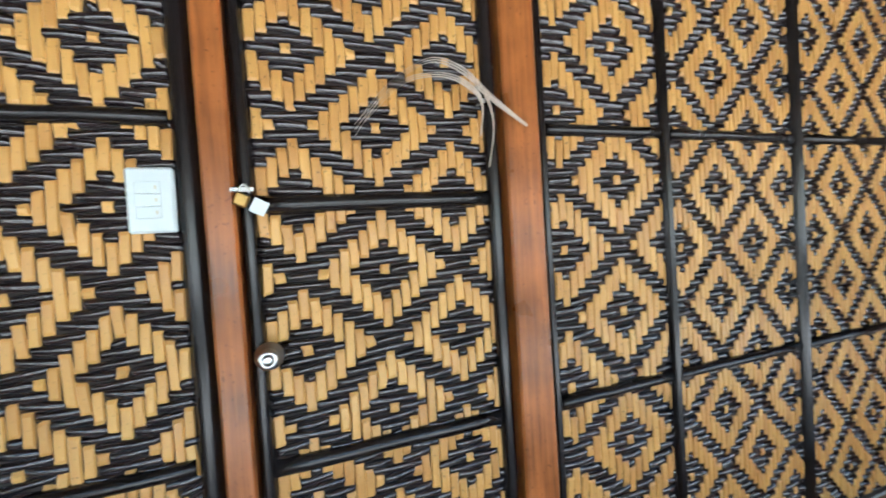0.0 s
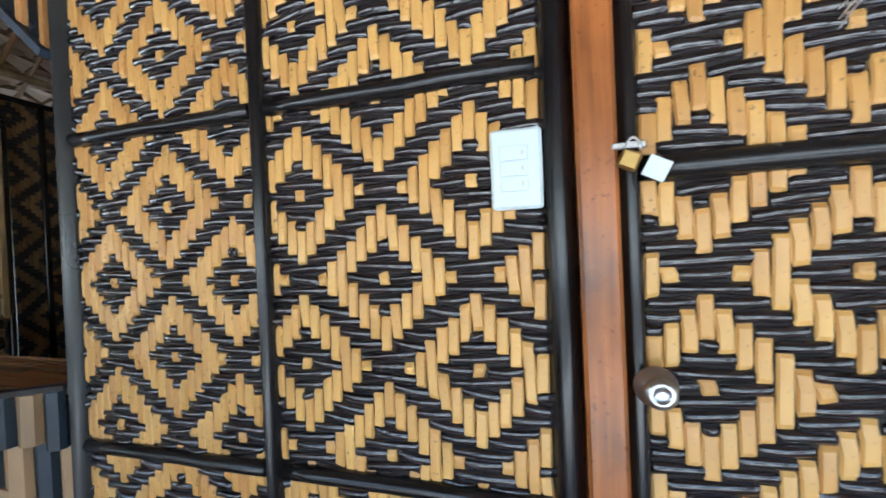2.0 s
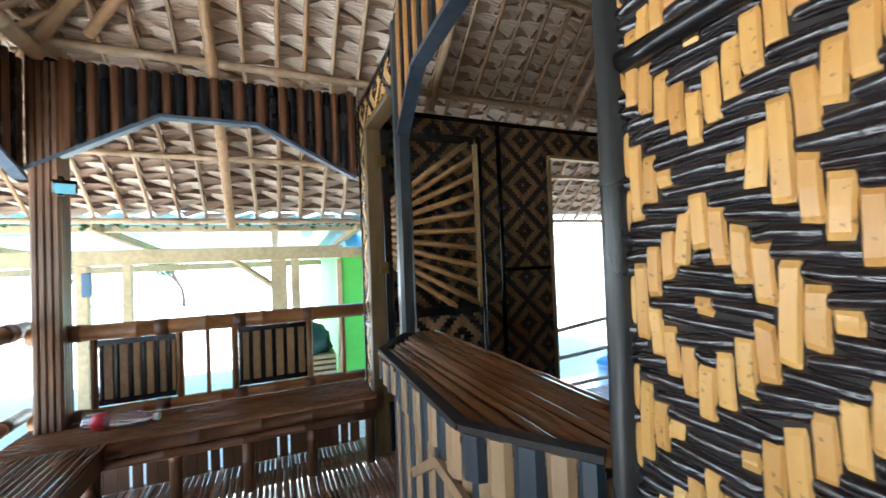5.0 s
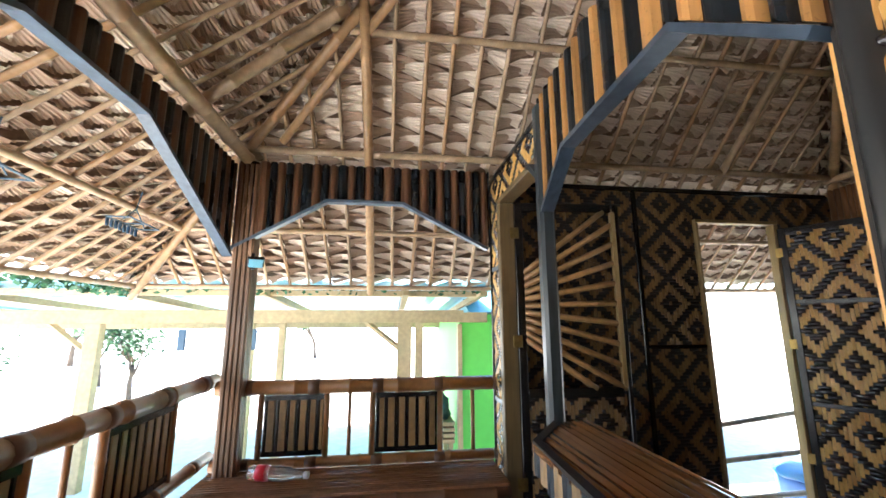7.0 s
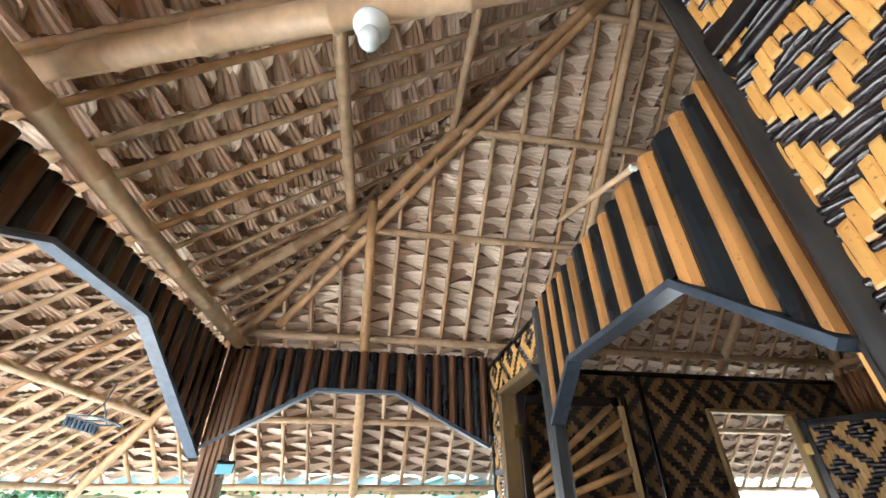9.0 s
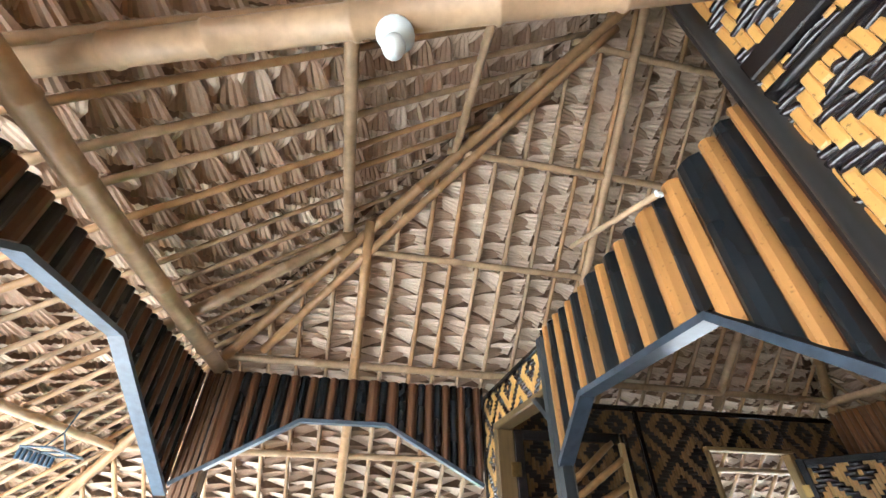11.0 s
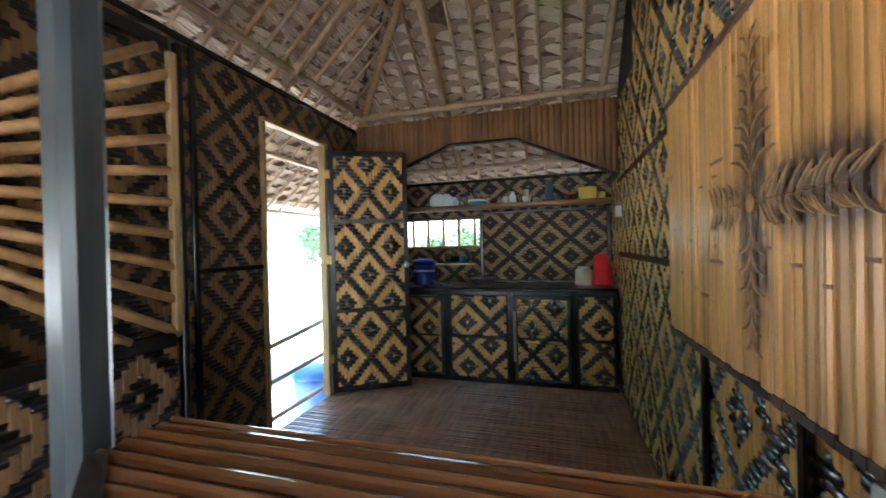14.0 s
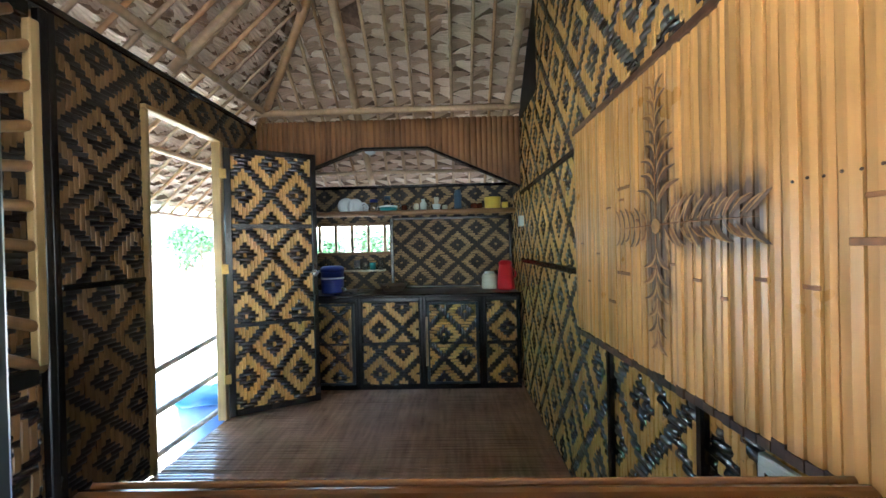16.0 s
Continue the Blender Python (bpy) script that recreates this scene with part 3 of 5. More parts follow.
roof_pole("end", (0.16, -EAVE["end"]), (0.16, 0.72), 0.034, 0.11, "bamboo_tan")
roof_pole("front", (-3.06, -0.10), (-2.96, 0.72), 0.034, 0.12)
roof_pole("front", (-2.98, 0.70), (1.5, 0.70), 0.030, 0.095)
roof_pole("front", (-2.69, 1.29), (1.5, 1.29), 0.024, 0.085)
for r in (0.57, 1.085, 1.65):
    s0, s1 = roof_span("end", r)
    roof_pole("end", (s0, r), (s1, r), 0.024, 0.085)
roof_pole("end", (1.66, -0.1), (1.66, 2.0), 0.029, 0.10)
roof_pole("end", (KITCHEN_Y - 1.1, -0.1), (KITCHEN_Y - 1.1, 1.05), 0.03)
roof_pole("back", (-2.95, 0.67), (RIGHT_X - 0.03, 0.67), 0.022, 0.085)
roof_pole("back", (-2.88, -EAVE["back"]), (-2.90, 0.75), 0.034)
roof_pole("back", (-1.63, -EAVE["back"]), (-1.49, 0.55), 0.034)
for f in (0.97, 0.52):
    for side in ROOF:
        r = -EAVE[side] * f
        roof_pole(side, (roof_span(side, r)[0], r), (roof_span(side, r)[1], r), 0.022, 0.085)
roof_pole("end", (-0.42, 0.04), (1.50, 1.74), 0.028, 0.10, "bamboo_tan")
for y0, sgn in ((FRONT_Y - EAVE["front"], -1), (KITCHEN_Y + EAVE["back"], 1)):
    foot, head = Vector((END_X - EAVE["end"], y0, PLATE_Z - DROP)), Vector((APEX_X, RIDGE_Y, RIDGE_Z))
    drop = Vector((0, 0, -0.13))
    part("hip_pole", pole(foot + drop, head + drop, 0.034, sides=10, bow=0.01), "bamboo_tan", ROOF["end"], smooth=True)
    out = Vector((1, sgn, 0)).normalized() * 0.075
    bm = bmesh.new()
    add_loft(bm, [[p - out - Vector((0, 0, 0.06)), p + Vector((0, 0, 0.05)), p + out - Vector((0, 0, 0.06)), p + out + Vector((0, 0, 0.06)), p + Vector((0, 0, 0.19)), p - out + Vector((0, 0, 0.06))] for p in (foot, head)])
    part("hip_cap", bm, "thatch_cover", ROOF["end"], "bound thatch cap along the hip")


def plate(name, a, b, r, mat, label):
    ob = finish(name, pole(a, b, r, sides=12, bow=0.008), mat, smooth=True)
    return tagged(ob, label, "beam", kind="structure")


plate("beam_front", (END_X - 0.12, FRONT_Y + 0.06, 2.46), (EAST, FRONT_Y + 0.06, 2.46), 0.042, "bamboo", "thick grey-brown bamboo wall plate")
plate("beam_end", (END_X + 0.05, FRONT_Y - 0.1, 2.535), (END_X + 0.05, KITCHEN_Y + 0.1, 2.535), 0.027, "bamboo", "pale bamboo wall plate under the thatch")
plate("beam_back", (END_X - 0.1, KITCHEN_Y - 0.06, 2.52), (RIGHT_X, KITCHEN_Y - 0.06, 2.52), 0.03, "bamboo", "pale bamboo wall plate over the kitchen arch")
plate("beam_tie", (-1.80, -0.76, 2.60), (-1.25, 0.975, 2.64), 0.043, "bamboo", "thick bamboo tie beam across the porch")


# ---- walls ----
def wall_thing(name, label):
    return tagged(new(name), label, "wall", kind="structure")


def bar(name, lo, hi, mat, parent, label="", bevel=0.006):
    return part(name, box(lo, hi, bevel), mat, parent, label)


def rounded(name, lo, hi, mat, parent, proud=0.0):
    """A half-round pole on a wall that faces -y: flat back, crowned front, along its longer side."""
    (x0, y0, z0), (x1, y1, z1) = lo, hi
    bm = bmesh.new()
    arc = [(0.0, 0.0), (0.06, 0.45), (0.22, 0.82), (0.5, 1.0), (0.78, 0.82), (0.94, 0.45), (1.0, 0.0)]
    rings = []
    n = 7
    for k in range(n + 1):
        f = k / n
        wob = random.uniform(-0.0016, 0.0016)
        if z1 - z0 > x1 - x0:
            rings.append([(x0 + (x1 - x0) * a + wob, y1 - (y1 - y0) * b, z0 + (z1 - z0) * f) for a, b in arc])
        else:
            rings.append([(x0 + (x1 - x0) * f, y1 - (y1 - y0) * b, z0 + (z1 - z0) * a + wob) for a, b in arc])
    add_loft(bm, rings)
    return part(name, bm, mat, parent, smooth=True)


front = wall_thing("wall_front", "woven bamboo wall with pale diamonds on black, in black timber framing")
# solid woven part beside the door
bar("backing", (RIGHT_X, WALL_Y + 0.004, 0), (-0.235, WALL_Y + 0.03, 2.42), "backing", front, bevel=0)
bar("backing", (0.69, WALL_Y + 0.004, 0), (EAST, WALL_Y + 0.03, 2.42), "backing", front, bevel=0)
part("backing", prism([(RIGHT_X, 2.422), (EAST, 2.422), (EAST, 3.84), (RIGHT_X, 3.84)], WALL_Y + 0.004, WALL_Y + 0.03), "backing", front)
place_a = facing('y', WALL_Y + 0.003, -1)
weave_parts(front, RIGHT_X + 0.04, -0.82, 0.03, 2.42, place_a, -0.908, 1.197)
weave_parts(front, -0.82, -0.25, 0.03, 2.42, place_a, -0.555, 1.197, single=(-0.8, -0.235, 0.8, 1.55))
weave_parts(front, 0.68, 1.148, 0.03, 2.42, place_a, 0.950, 1.41, cell=(0.0268, 0.0262))
weave_parts(front, 1.148, EAST, 0.03, 2.42, place_a, 1.390, 1.375, cell=(0.0228, 0.0249))
weave_parts(front, RIGHT_X + 0.04, EAST, 2.43, 3.83, place_a, -0.555, 1.197)
for x0, x1, lab in ((-1.42, -1.37, ""), (-0.842, -0.80, ""), (-0.255, -0.198, ""), (0.65, 0.69, ""), (1.125, 1.17, ""), (1.80, 1.86, "")):
    rounded("stud", (x0, WALL_Y - 0.03, 0), (x1, WALL_Y + 0.03, 2.44 if x0 > -1.4 else 3.6), "black_wood" if x0 > -1.4 else "post_dark", front)
for x0, x1 in ((-1.37, -0.842), (-0.80, -0.255), (0.69, 1.125), (1.17, 1.80), (1.86, EAST)):
    for z in ((0.795, 1.555, 2.35) if x0 < 0 else (0.747, 1.56, 2.35)):
        rounded("rail", (x0, WALL_Y - 0.022, z - 0.019), (x1, WALL_Y + 0.002, z + 0.019), "black_wood", front)
bar("rail", (-1.37, WALL_Y - 0.03, 2.40), (EAST, WALL_Y - 0.004, 2.46), "black_wood", front, bevel=0.004)
for x0, x1 in ((-0.197, -0.135), (0.537, 0.647)):
    bar("door_post", (x0, WALL_Y - 0.04, 0), (x1, WALL_Y + 0.07, 2.42), "orange_wood", front, "varnished orange-brown door post")

bar("lining", (-0.21, WALL_Y + 0.072, 0), (0.66, WALL_Y + 0.09, 2.44), "backing", front, bevel=0)
bar("corner_post", (-1.428, WALL_Y + 0.031, 0), (-1.34, WALL_Y + 0.10, 3.84), "black_wood", front, bevel=0.004)
door = tagged(new("door_1"), "closed woven bamboo door with knob and padlock", "door", kind="structure")
bar("backing", (-0.13, WALL_Y + 0.01, 0.02), (0.535, WALL_Y + 0.03, 2.3), "backing", door, bevel=0)
weave_parts(door, -0.10, 0.50, 0.03, 2.28, facing('y', WALL_Y + 0.008, -1), 0.19, 1.192, cell=(0.025, 0.0225), single=(-0.1, 0.5, 0.76, 1.345))
for x0, x1 in ((-0.133, -0.098), (0.488, 0.532)):
    rounded("stile", (x0, WALL_Y - 0.022, 0.02), (x1, WALL_Y + 0.008, 2.3), "black_wood", door)
for z in (0.12, 0.747, 1.365, 1.99, 2.28):
    rounded("door_rail", (-0.098, WALL_Y - 0.017, z - 0.022), (0.488, WALL_Y + 0.006, z + 0.022), "black_wood", door)
bar("header", (-0.133, WALL_Y - 0.03, 2.305), (0.535, WALL_Y + 0.06, 2.4), "black_wood", front)


def skew(u, v, o):
    """The line of the wall over the counter, which runs slightly off the wall beside it."""
    return (u, WALL_Y + (RIGHT_X - u) * 0.048 - o, v)


# striped arches
def stripes(name, label, u0, u1, z_top, arch, place, width=0.062, thick=0.022, edge=True, plain=False, brown="bamboo_brown", edge_mat="steel_blue", browns=()):
    """Upright slats, brown and black in turn, cut below to an arch with straight flanks; arch: (u, z) from one foot to the other; browns: stretches of the brown slats, where they are uneven."""
    root = tagged(new(name), label, "arch", kind="structure")

    def low(u):
        for (ua, za), (ub, zb) in zip(arch, arch[1:]):
            if ua <= u <= ub:
                return za + (zb - za) * (u - ua) / (ub - ua)
        return arch[0][1] if u < arch[0][0] else arch[-1][1]

    u, k = u0, 0
    ends = [v for pair in browns for v in pair]
    while u < u1 - 0.01:
        e = min(ends[k] if k < len(ends) else u + width * random.uniform(0.8, 1.2), u1)
        g = 0.002
        bm = bmesh.new()
        rise = random.uniform(0, 0.006)
        ring = []
        for w, o in ((u + g, 0.0), (u + (e - u) * 0.25, thick * 0.8), (u + (e - u) * 0.5, thick), (u + (e - u) * 0.75, thick * 0.8), (e - g, 0.0)):
            ring.append((w, o + rise * 0.3))
        add_loft(bm, [[place(w, low(w), o) for w, o in ring], [place(w, z_top + rise, o) for w, o in ring]])
        part("slat", bm, "slat_black" if k % 2 == (0 if browns else 1) and not plain else brown, root)
        u, k = e, k + 1
    back = bmesh.new()
    outline = [(u0, z_top)] + [(max(u0, min(u1, a)), b) for a, b in arch] + [(u1, z_top)]
    add_loft(back, [[place(a, b, -0.004) for a, b in outline], [place(a, b, -0.02) for a, b in outline]])
    part("backing", back, "bamboo_deep", root)
    if edge:
        for (ua, za), (ub, zb) in zip(arch, arch[1:]):
            bm = bmesh.new()
            d = Vector((ub - ua, zb - za)).normalized()
            nrm = Vector((-d.y, d.x)) * 0.02
            q = [(ua, za - 0.006), (ub, zb - 0.006), (ub - nrm.x, zb - 0.006 - nrm.y), (ua - nrm.x, za - 0.006 - nrm.y)]
            add_loft(bm, [[place(a, b, -0.03) for a, b in q], [place(a, b, 0.03) for a, b in q]])
            part("arch_edge", bm, edge_mat, root, "grey-blue painted edge board")
    return root


stripes("arch_counter", "brown and black striped bamboo arch over the counter opening", -2.66, -1.425, 2.40,
        [(-2.66, 1.85), (-2.38, 2.05), (-1.72, 2.04), (-1.425, 1.785)], skew, width=0.058, brown="slat_orange", edge_mat="steel_dark",
        browns=((-2.645, -2.595), (-2.515, -2.465), (-2.39, -2.34), (-2.27, -2.215), (-2.117, -2.064), (-1.982, -1.922), (-1.855, -1.762), (-1.714, -1.646), (-1.558, -1.507), (-1.455, -1.42)))
stripes("arch_end", "brown and black striped bamboo arch between porch posts", -0.72, 1.06, 2.44,
        [(-0.72, 1.84), (-0.11, 2.19), (0.42, 2.19), (1.04, 1.87)], facing('x', END_X + 0.04, 1), brown="bamboo_deep")
for k, x0 in enumerate((-3.76, -1.10, 1.5, 4.1)):
    x1 = min(x0 + (2.66 if k == 0 else 2.6), EAST)
    stripes("arch_front", "brown and black striped bamboo arch between porch posts", x0, x1, 2.42,
            [(x0, 1.80), (x0 + 1.02, 2.27), (x0 + 1.63, 2.26), (x1, 1.80)] if x1 - x0 > 2.5 else [(x0, 1.80), (x1, 2.26)], facing('y', FRONT_Y - 0.03, 1), brown="bamboo_deep")

# counter post and door beside it
far = wall_thing("wall_far", "narrow woven bamboo wall beside the sunburst door")
DOOR_Y = 1.10
bar("post", (-2.702, 1.015, 0), (-2.637, 1.085, 2.38), "post_grey", far, "dark grey-green post at the counter", 0.014)
bar("backing", (END_X - 0.06, DOOR_Y + 0.004, 0), (-3.56, DOOR_Y + 0.03, 2.4), "backing", far, bevel=0)
weave_parts(far, END_X - 0.05, -3.56, 0.02, 2.38, facing('y', DOOR_Y, -1), -3.69, 1.30)
bar("backing", (-3.56, DOOR_Y + 0.004, 2.19), (-2.715, DOOR_Y + 0.03, 2.4), "backing", far, bevel=0)
weave_parts(far, -3.56, -2.72, 2.19, 2.38, facing('y', DOOR_Y, -1), -3.69, 1.30)
bar("rail", (END_X - 0.05, DOOR_Y - 0.02, 2.38), (-2.72, DOOR_Y + 0.03, 2.41), "black_wood", far)
bar("corner_strip", (END_X - 0.065, DOOR_Y - 0.02, 0), (END_X - 0.045, DOOR_Y, 2.38), "black_wood", far)
bar("cross_strip", (END_X - 0.045, DOOR_Y - 0.012, 1.70), (-3.56, DOOR_Y - 0.005, 1.73), "steel_blue", far)
bar("cross_strip", (END_X - 0.045, DOOR_Y - 0.012, 0.80), (-3.56, DOOR_Y - 0.005, 0.83), "steel_blue", far)
for lo, hi in (((-3.56, DOOR_Y - 0.035, 0), (-3.495, DOOR_Y + 0.07, 2.14)), ((-3.56, DOOR_Y - 0.035, 2.142), (-2.715, DOOR_Y + 0.07, 2.18))):
    bar("door_frame", lo, hi, "frame_brown", far, "olive-brown timber door frame")
part("brace", prism([(-2.86, 2.14), (-2.82, 2.14), (-2.665, 2.0), (-2.70, 2.0)], 1.03, 1.07), "post_grey", far)

# end wall of the room with the side door
side = wall_thing("wall_end", "woven bamboo end wall of the room, dark inside")
D0, D1, DZ = 2.82, 3.51, 2.13
for y0, y1, z0, z1 in ((DOOR_Y + 0.03, D0 - 0.03, 0, 2.41), (D0 - 0.03, D1 + 0.05, DZ + 0.03, 2.41), (D1 + 0.05, 4.8, 0, 2.41)):
    bar("backing", (END_X - 0.09, y0, z0), (END_X - 0.064, y1, z1), "backing", side, bevel=0)
    # pale strips here carry the wall's dimness in their colour
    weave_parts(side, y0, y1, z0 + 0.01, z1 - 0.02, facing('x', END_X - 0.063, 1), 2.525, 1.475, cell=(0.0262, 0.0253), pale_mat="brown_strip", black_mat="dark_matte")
for lo, hi in (((END_X - 0.1, D0 - 0.03, 0), (END_X - 0.03, D0, DZ)), ((END_X - 0.1, D1, 0), (END_X - 0.03, D1 + 0.05, DZ)), ((END_X - 0.1, D0 - 0.03, DZ), (END_X - 0.03, D1 + 0.05, DZ + 0.03))):
    bar("door_frame", lo, hi, "pale_wood", side, "pale yellow timber door frame")

for y in (2.28,):
    bar("stud", (END_X - 0.06, y - 0.02, 0), (END_X - 0.04, y + 0.02, 2.38), "black_wood", side)
bar("rail", (END_X - 0.06, DOOR_Y + 0.04, 2.38), (END_X - 0.045, 4.1, 2.42), "black_wood", side)
bar("rail", (END_X - 0.06, 2.3, 1.13), (END_X - 0.045, D0 - 0.03, 1.16), "black_wood", side)

# side wall of the room
right = wall_thing("wall_right", "woven bamboo side wall of the room")
profile = [(WALL_Y + 0.03, 0), (4.65, 0), (4.65, 1.8), (KITCHEN_Y, PLATE_Z - 0.06), (RIDGE_Y, RIDGE_Z - 0.12), (WALL_Y + 0.03, PLATE_Z + SLOPE["front"] * (WALL_Y - FRONT_Y) - 0.1)]
part("backing", prism(profile, RIGHT_X + 0.01, RIGHT_X + 0.04, 'x'), "backing", right)
weave_parts(right, WALL_Y + 0.04, 4.6, 0.02, 1.8, facing('x', RIGHT_X + 0.008, -1), 2.3, 1.2, cell=(0.0245, 0.028), black_mat="dark_brown")
weave_parts(right, WALL_Y + 0.04, KITCHEN_Y, 1.8, 2.4, facing('x', RIGHT_X + 0.008, -1), 2.3, 1.2, cell=(0.0245, 0.028), black_mat="dark_brown")
weave_parts(right, WALL_Y + 0.04, 3.4, 2.4, 3.05, facing('x', RIGHT_X + 0.008, -1), 2.3, 1.2, cell=(0.0245, 0.028), black_mat="dark_brown")
weave_parts(right, WALL_Y + 0.04, 2.8, 3.05, 3.6, facing('x', RIGHT_X + 0.008, -1), 2.3, 1.2, cell=(0.0245, 0.028), black_mat="dark_brown")
for z in (1.157, 1.755):
    bar("rail", (RIGHT_X - 0.012, WALL_Y + 0.04, z - 0.018), (RIGHT_X + 0.006, KITCHEN_Y - 0.02, z + 0.018), "black_wood", right)
bar("stud", (RIGHT_X - 0.02, 2.12, 0.0), (RIGHT_X + 0.004, 2.15, 0.90), "black_wood", right)
bar("stud", (RIGHT_X - 0.02, 1.545, 0.0), (RIGHT_X + 0.004, 1.575, 0.90), "black_wood", right)

# east end, out of sight
bar("end_panel", (EAST, FRONT_Y - 0.1, 0), (EAST + 0.06, WALL_Y + 0.05, 2.45), "bamboo_deep", wall_thing("wall_east", "plain split-bamboo end wall of the porch"))
store = wall_thing("wall_store", "plain split-bamboo walls closing the store room")
bar("panel", (RIGHT_X + 0.06, 4.62, 0), (EAST, 4.65, 1.9), "bamboo_deep", store, bevel=0)
part("panel", prism([(FRONT_Y - 0.1, 2.46), (4.65, 1.9), (KITCHEN_Y, PLATE_Z - 0.1), (RIDGE_Y, RIDGE_Z - 0.12), (FRONT_Y, PLATE_Z - 0.1)], EAST + 0.062, EAST + 0.09, 'x'), "bamboo_deep", store)
bar("panel", (EAST + 0.062, WALL_Y + 0.06, 0), (EAST + 0.09, 4.65, 1.89), "bamboo_deep", store, bevel=0)
bar("floor_panel", (RIGHT_X + 0.06, WALL_Y + 0.1, -0.03), (EAST, 4.6, -0.01), "bamboo_deep", store, bevel=0)
bk = wall_thing("wall_back", "woven bamboo back wall of the kitchen recess")
bar("backing", (END_X - 0.06, 4.62, 0), (-3.622, 4.65, 1.905), "backing", bk, bevel=0)
for x0, x1, z0, z1 in ((-3.62, -2.70, 0, 1.25), (-3.62, -2.70, 1.53, 1.905), (-2.70, RIGHT_X + 0.03, 0, 1.905)):
    bar("backing", (x0, 4.62, z0), (x1, 4.65, z1), "backing", bk, bevel=0)
    weave_parts(bk, x0, x1, max(z0, 0.85), z1, facing('y', 4.617, -1), -2.39, 1.308, cell=(0.0245, 0.0218), flip=True, pale_mat="grey_strip", black_mat="dark_matte")
for lo, hi in (((-2.69, 4.585, 0.875), (-2.655, 4.612, 1.60)), ((-1.475, 4.585, 0.875), (-1.44, 4.612, 1.60)), ((-2.655, 4.585, 0.875), (-1.475, 4.612, 0.90)), ((-2.655, 4.585, 1.57), (-1.475, 4.612, 1.60))):
    bar("panel_frame", lo, hi, "black_wood", bk)
bar("top_rail", (END_X - 0.05, 4.59, 1.905), (RIGHT_X, 4.655, 1.935), "black_wood", bk)
stripes("arch_kitchen", "brown split-bamboo fascia with an arch over the kitchen", END_X - 0.05, RIGHT_X, 2.45,
        [(END_X - 0.05, 1.85), (-2.856, 2.206), (-2.255, 2.2), (RIGHT_X, 1.83)], facing('y', KITCHEN_Y, -1), width=0.05, thick=0.012, brown="fascia_brown", edge_mat="black_wood", plain=True)

# ---- counter between porch and room ----
counter = thing("counter", "varnished brown bamboo counter with a striped faceted front", "counter", at=(-2.0, 1.05, 0))
FACETS = [(-2.60, 1.02), (-2.36, 0.845), (-1.64, 0.82), (-1.425, 0.972)]
OUTLINE = FACETS + [(-1.425, 1.17), (-2.615, 1.17)]


def shifted(bm, t):
    """Move a mesh made in world places into its thing's own space."""
    bmesh.ops.translate(bm, verts=bm.verts, vec=-Vector(t.location))
    return bm


part("under_board", shifted(prism(OUTLINE, 0.908, 0.922, 'z'), counter), "black_wood", counter)
y = 0.825
while y < 1.165:
    w = random.uniform(0.027, 0.04)
    e = min(y + w, 1.17)

    def reach(yy):
        """How far the top goes either way at depth yy."""
        lo = -2.615 if yy > 1.02 else -2.36 - (yy - 0.845) / 0.175 * 0.24
        hi = -1.425 if yy > 0.972 else -1.64 + (yy - 0.82) / 0.152 * 0.215
        return max(lo, -2.615), min(hi, -1.425)

    a0, b0 = reach(y)
    a1, b1 = reach(e)
    bm = bmesh.new()
    rows = []
    for k in range(5):
        f = k / 4
        yy, zz = y + 0.0015 + (e - y - 0.003) * f, 0.937 + 0.007 * math.sin(math.pi * f) + random.uniform(-0.001, 0.001)
        rows.append([(a0 + (a1 - a0) * f, yy, 0.923), (a0 + (a1 - a0) * f, yy, zz), ((a0 + b0) / 2, yy, zz + 0.002), (b0 + (b1 - b0) * f, yy, zz), (b0 + (b1 - b0) * f, yy, 0.923)])
    add_loft(bm, rows)
    part("slat", shifted(bm, counter), "counter", counter, smooth=False)
    y = e
for (xa, ya), (xb, yb) in zip(FACETS, FACETS[1:]):
    d = Vector((xb - xa, yb - ya, 0))
    nrm = Vector((d.y, -d.x, 0)).normalized()
    bm = bmesh.new()
    o = [Vector((xa, ya, 0)) - nrm * 0.020, Vector((xb, yb, 0)) - nrm * 0.020, Vector((xb, yb, 0)) + nrm * 0.010, Vector((xa, ya, 0)) + nrm * 0.010]
    add_loft(bm, [[p + Vector((0, 0, 0.936)) for p in o], [p + Vector((0, 0, 0.949)) for p in o]])
    part("edge_board", shifted(bm, counter), "edge_dark", counter, "worn dark edge board")
    length, u, k = d.length, 0.0, 0
    d.normalize()
    while u < length - 0.012:
        e = min(u + random.uniform(0.052, 0.066), length)
        for tier, inset, z0, z1 in ((0, 0.0, 0.848 - 0.006 * (k % 3) - 0.33 * max(0, (xa + d.x * u + 1.62)), 0.935), (1, -0.055, 0.0, 0.905)):
            base = Vector((xa, ya, 0)) + nrm * inset
            ring = [(u + 0.001, 0.0), (u + (e - u) * 0.25, 0.012), (u + (e - u) * 0.75, 0.012), (e - 0.001, 0.0), (e - 0.001, -0.012), (u + 0.001, -0.012)]
            bm = bmesh.new()
            add_loft(bm, [[base + d * a + nrm * o + Vector((0, 0, z)) for a, o in ring] for z in (z0, z1)])
            part("front_slat", shifted(bm, counter), "skirt_pale" if (k + tier) % 2 else "skirt_blue", counter)
        u, k = e, k + 1
BRACE = [(-2.09, 0.860, 0.625), (-1.886, 0.856, 0.752), (-1.662, 0.846, 0.750), (-1.535, 0.955, 0.645)]
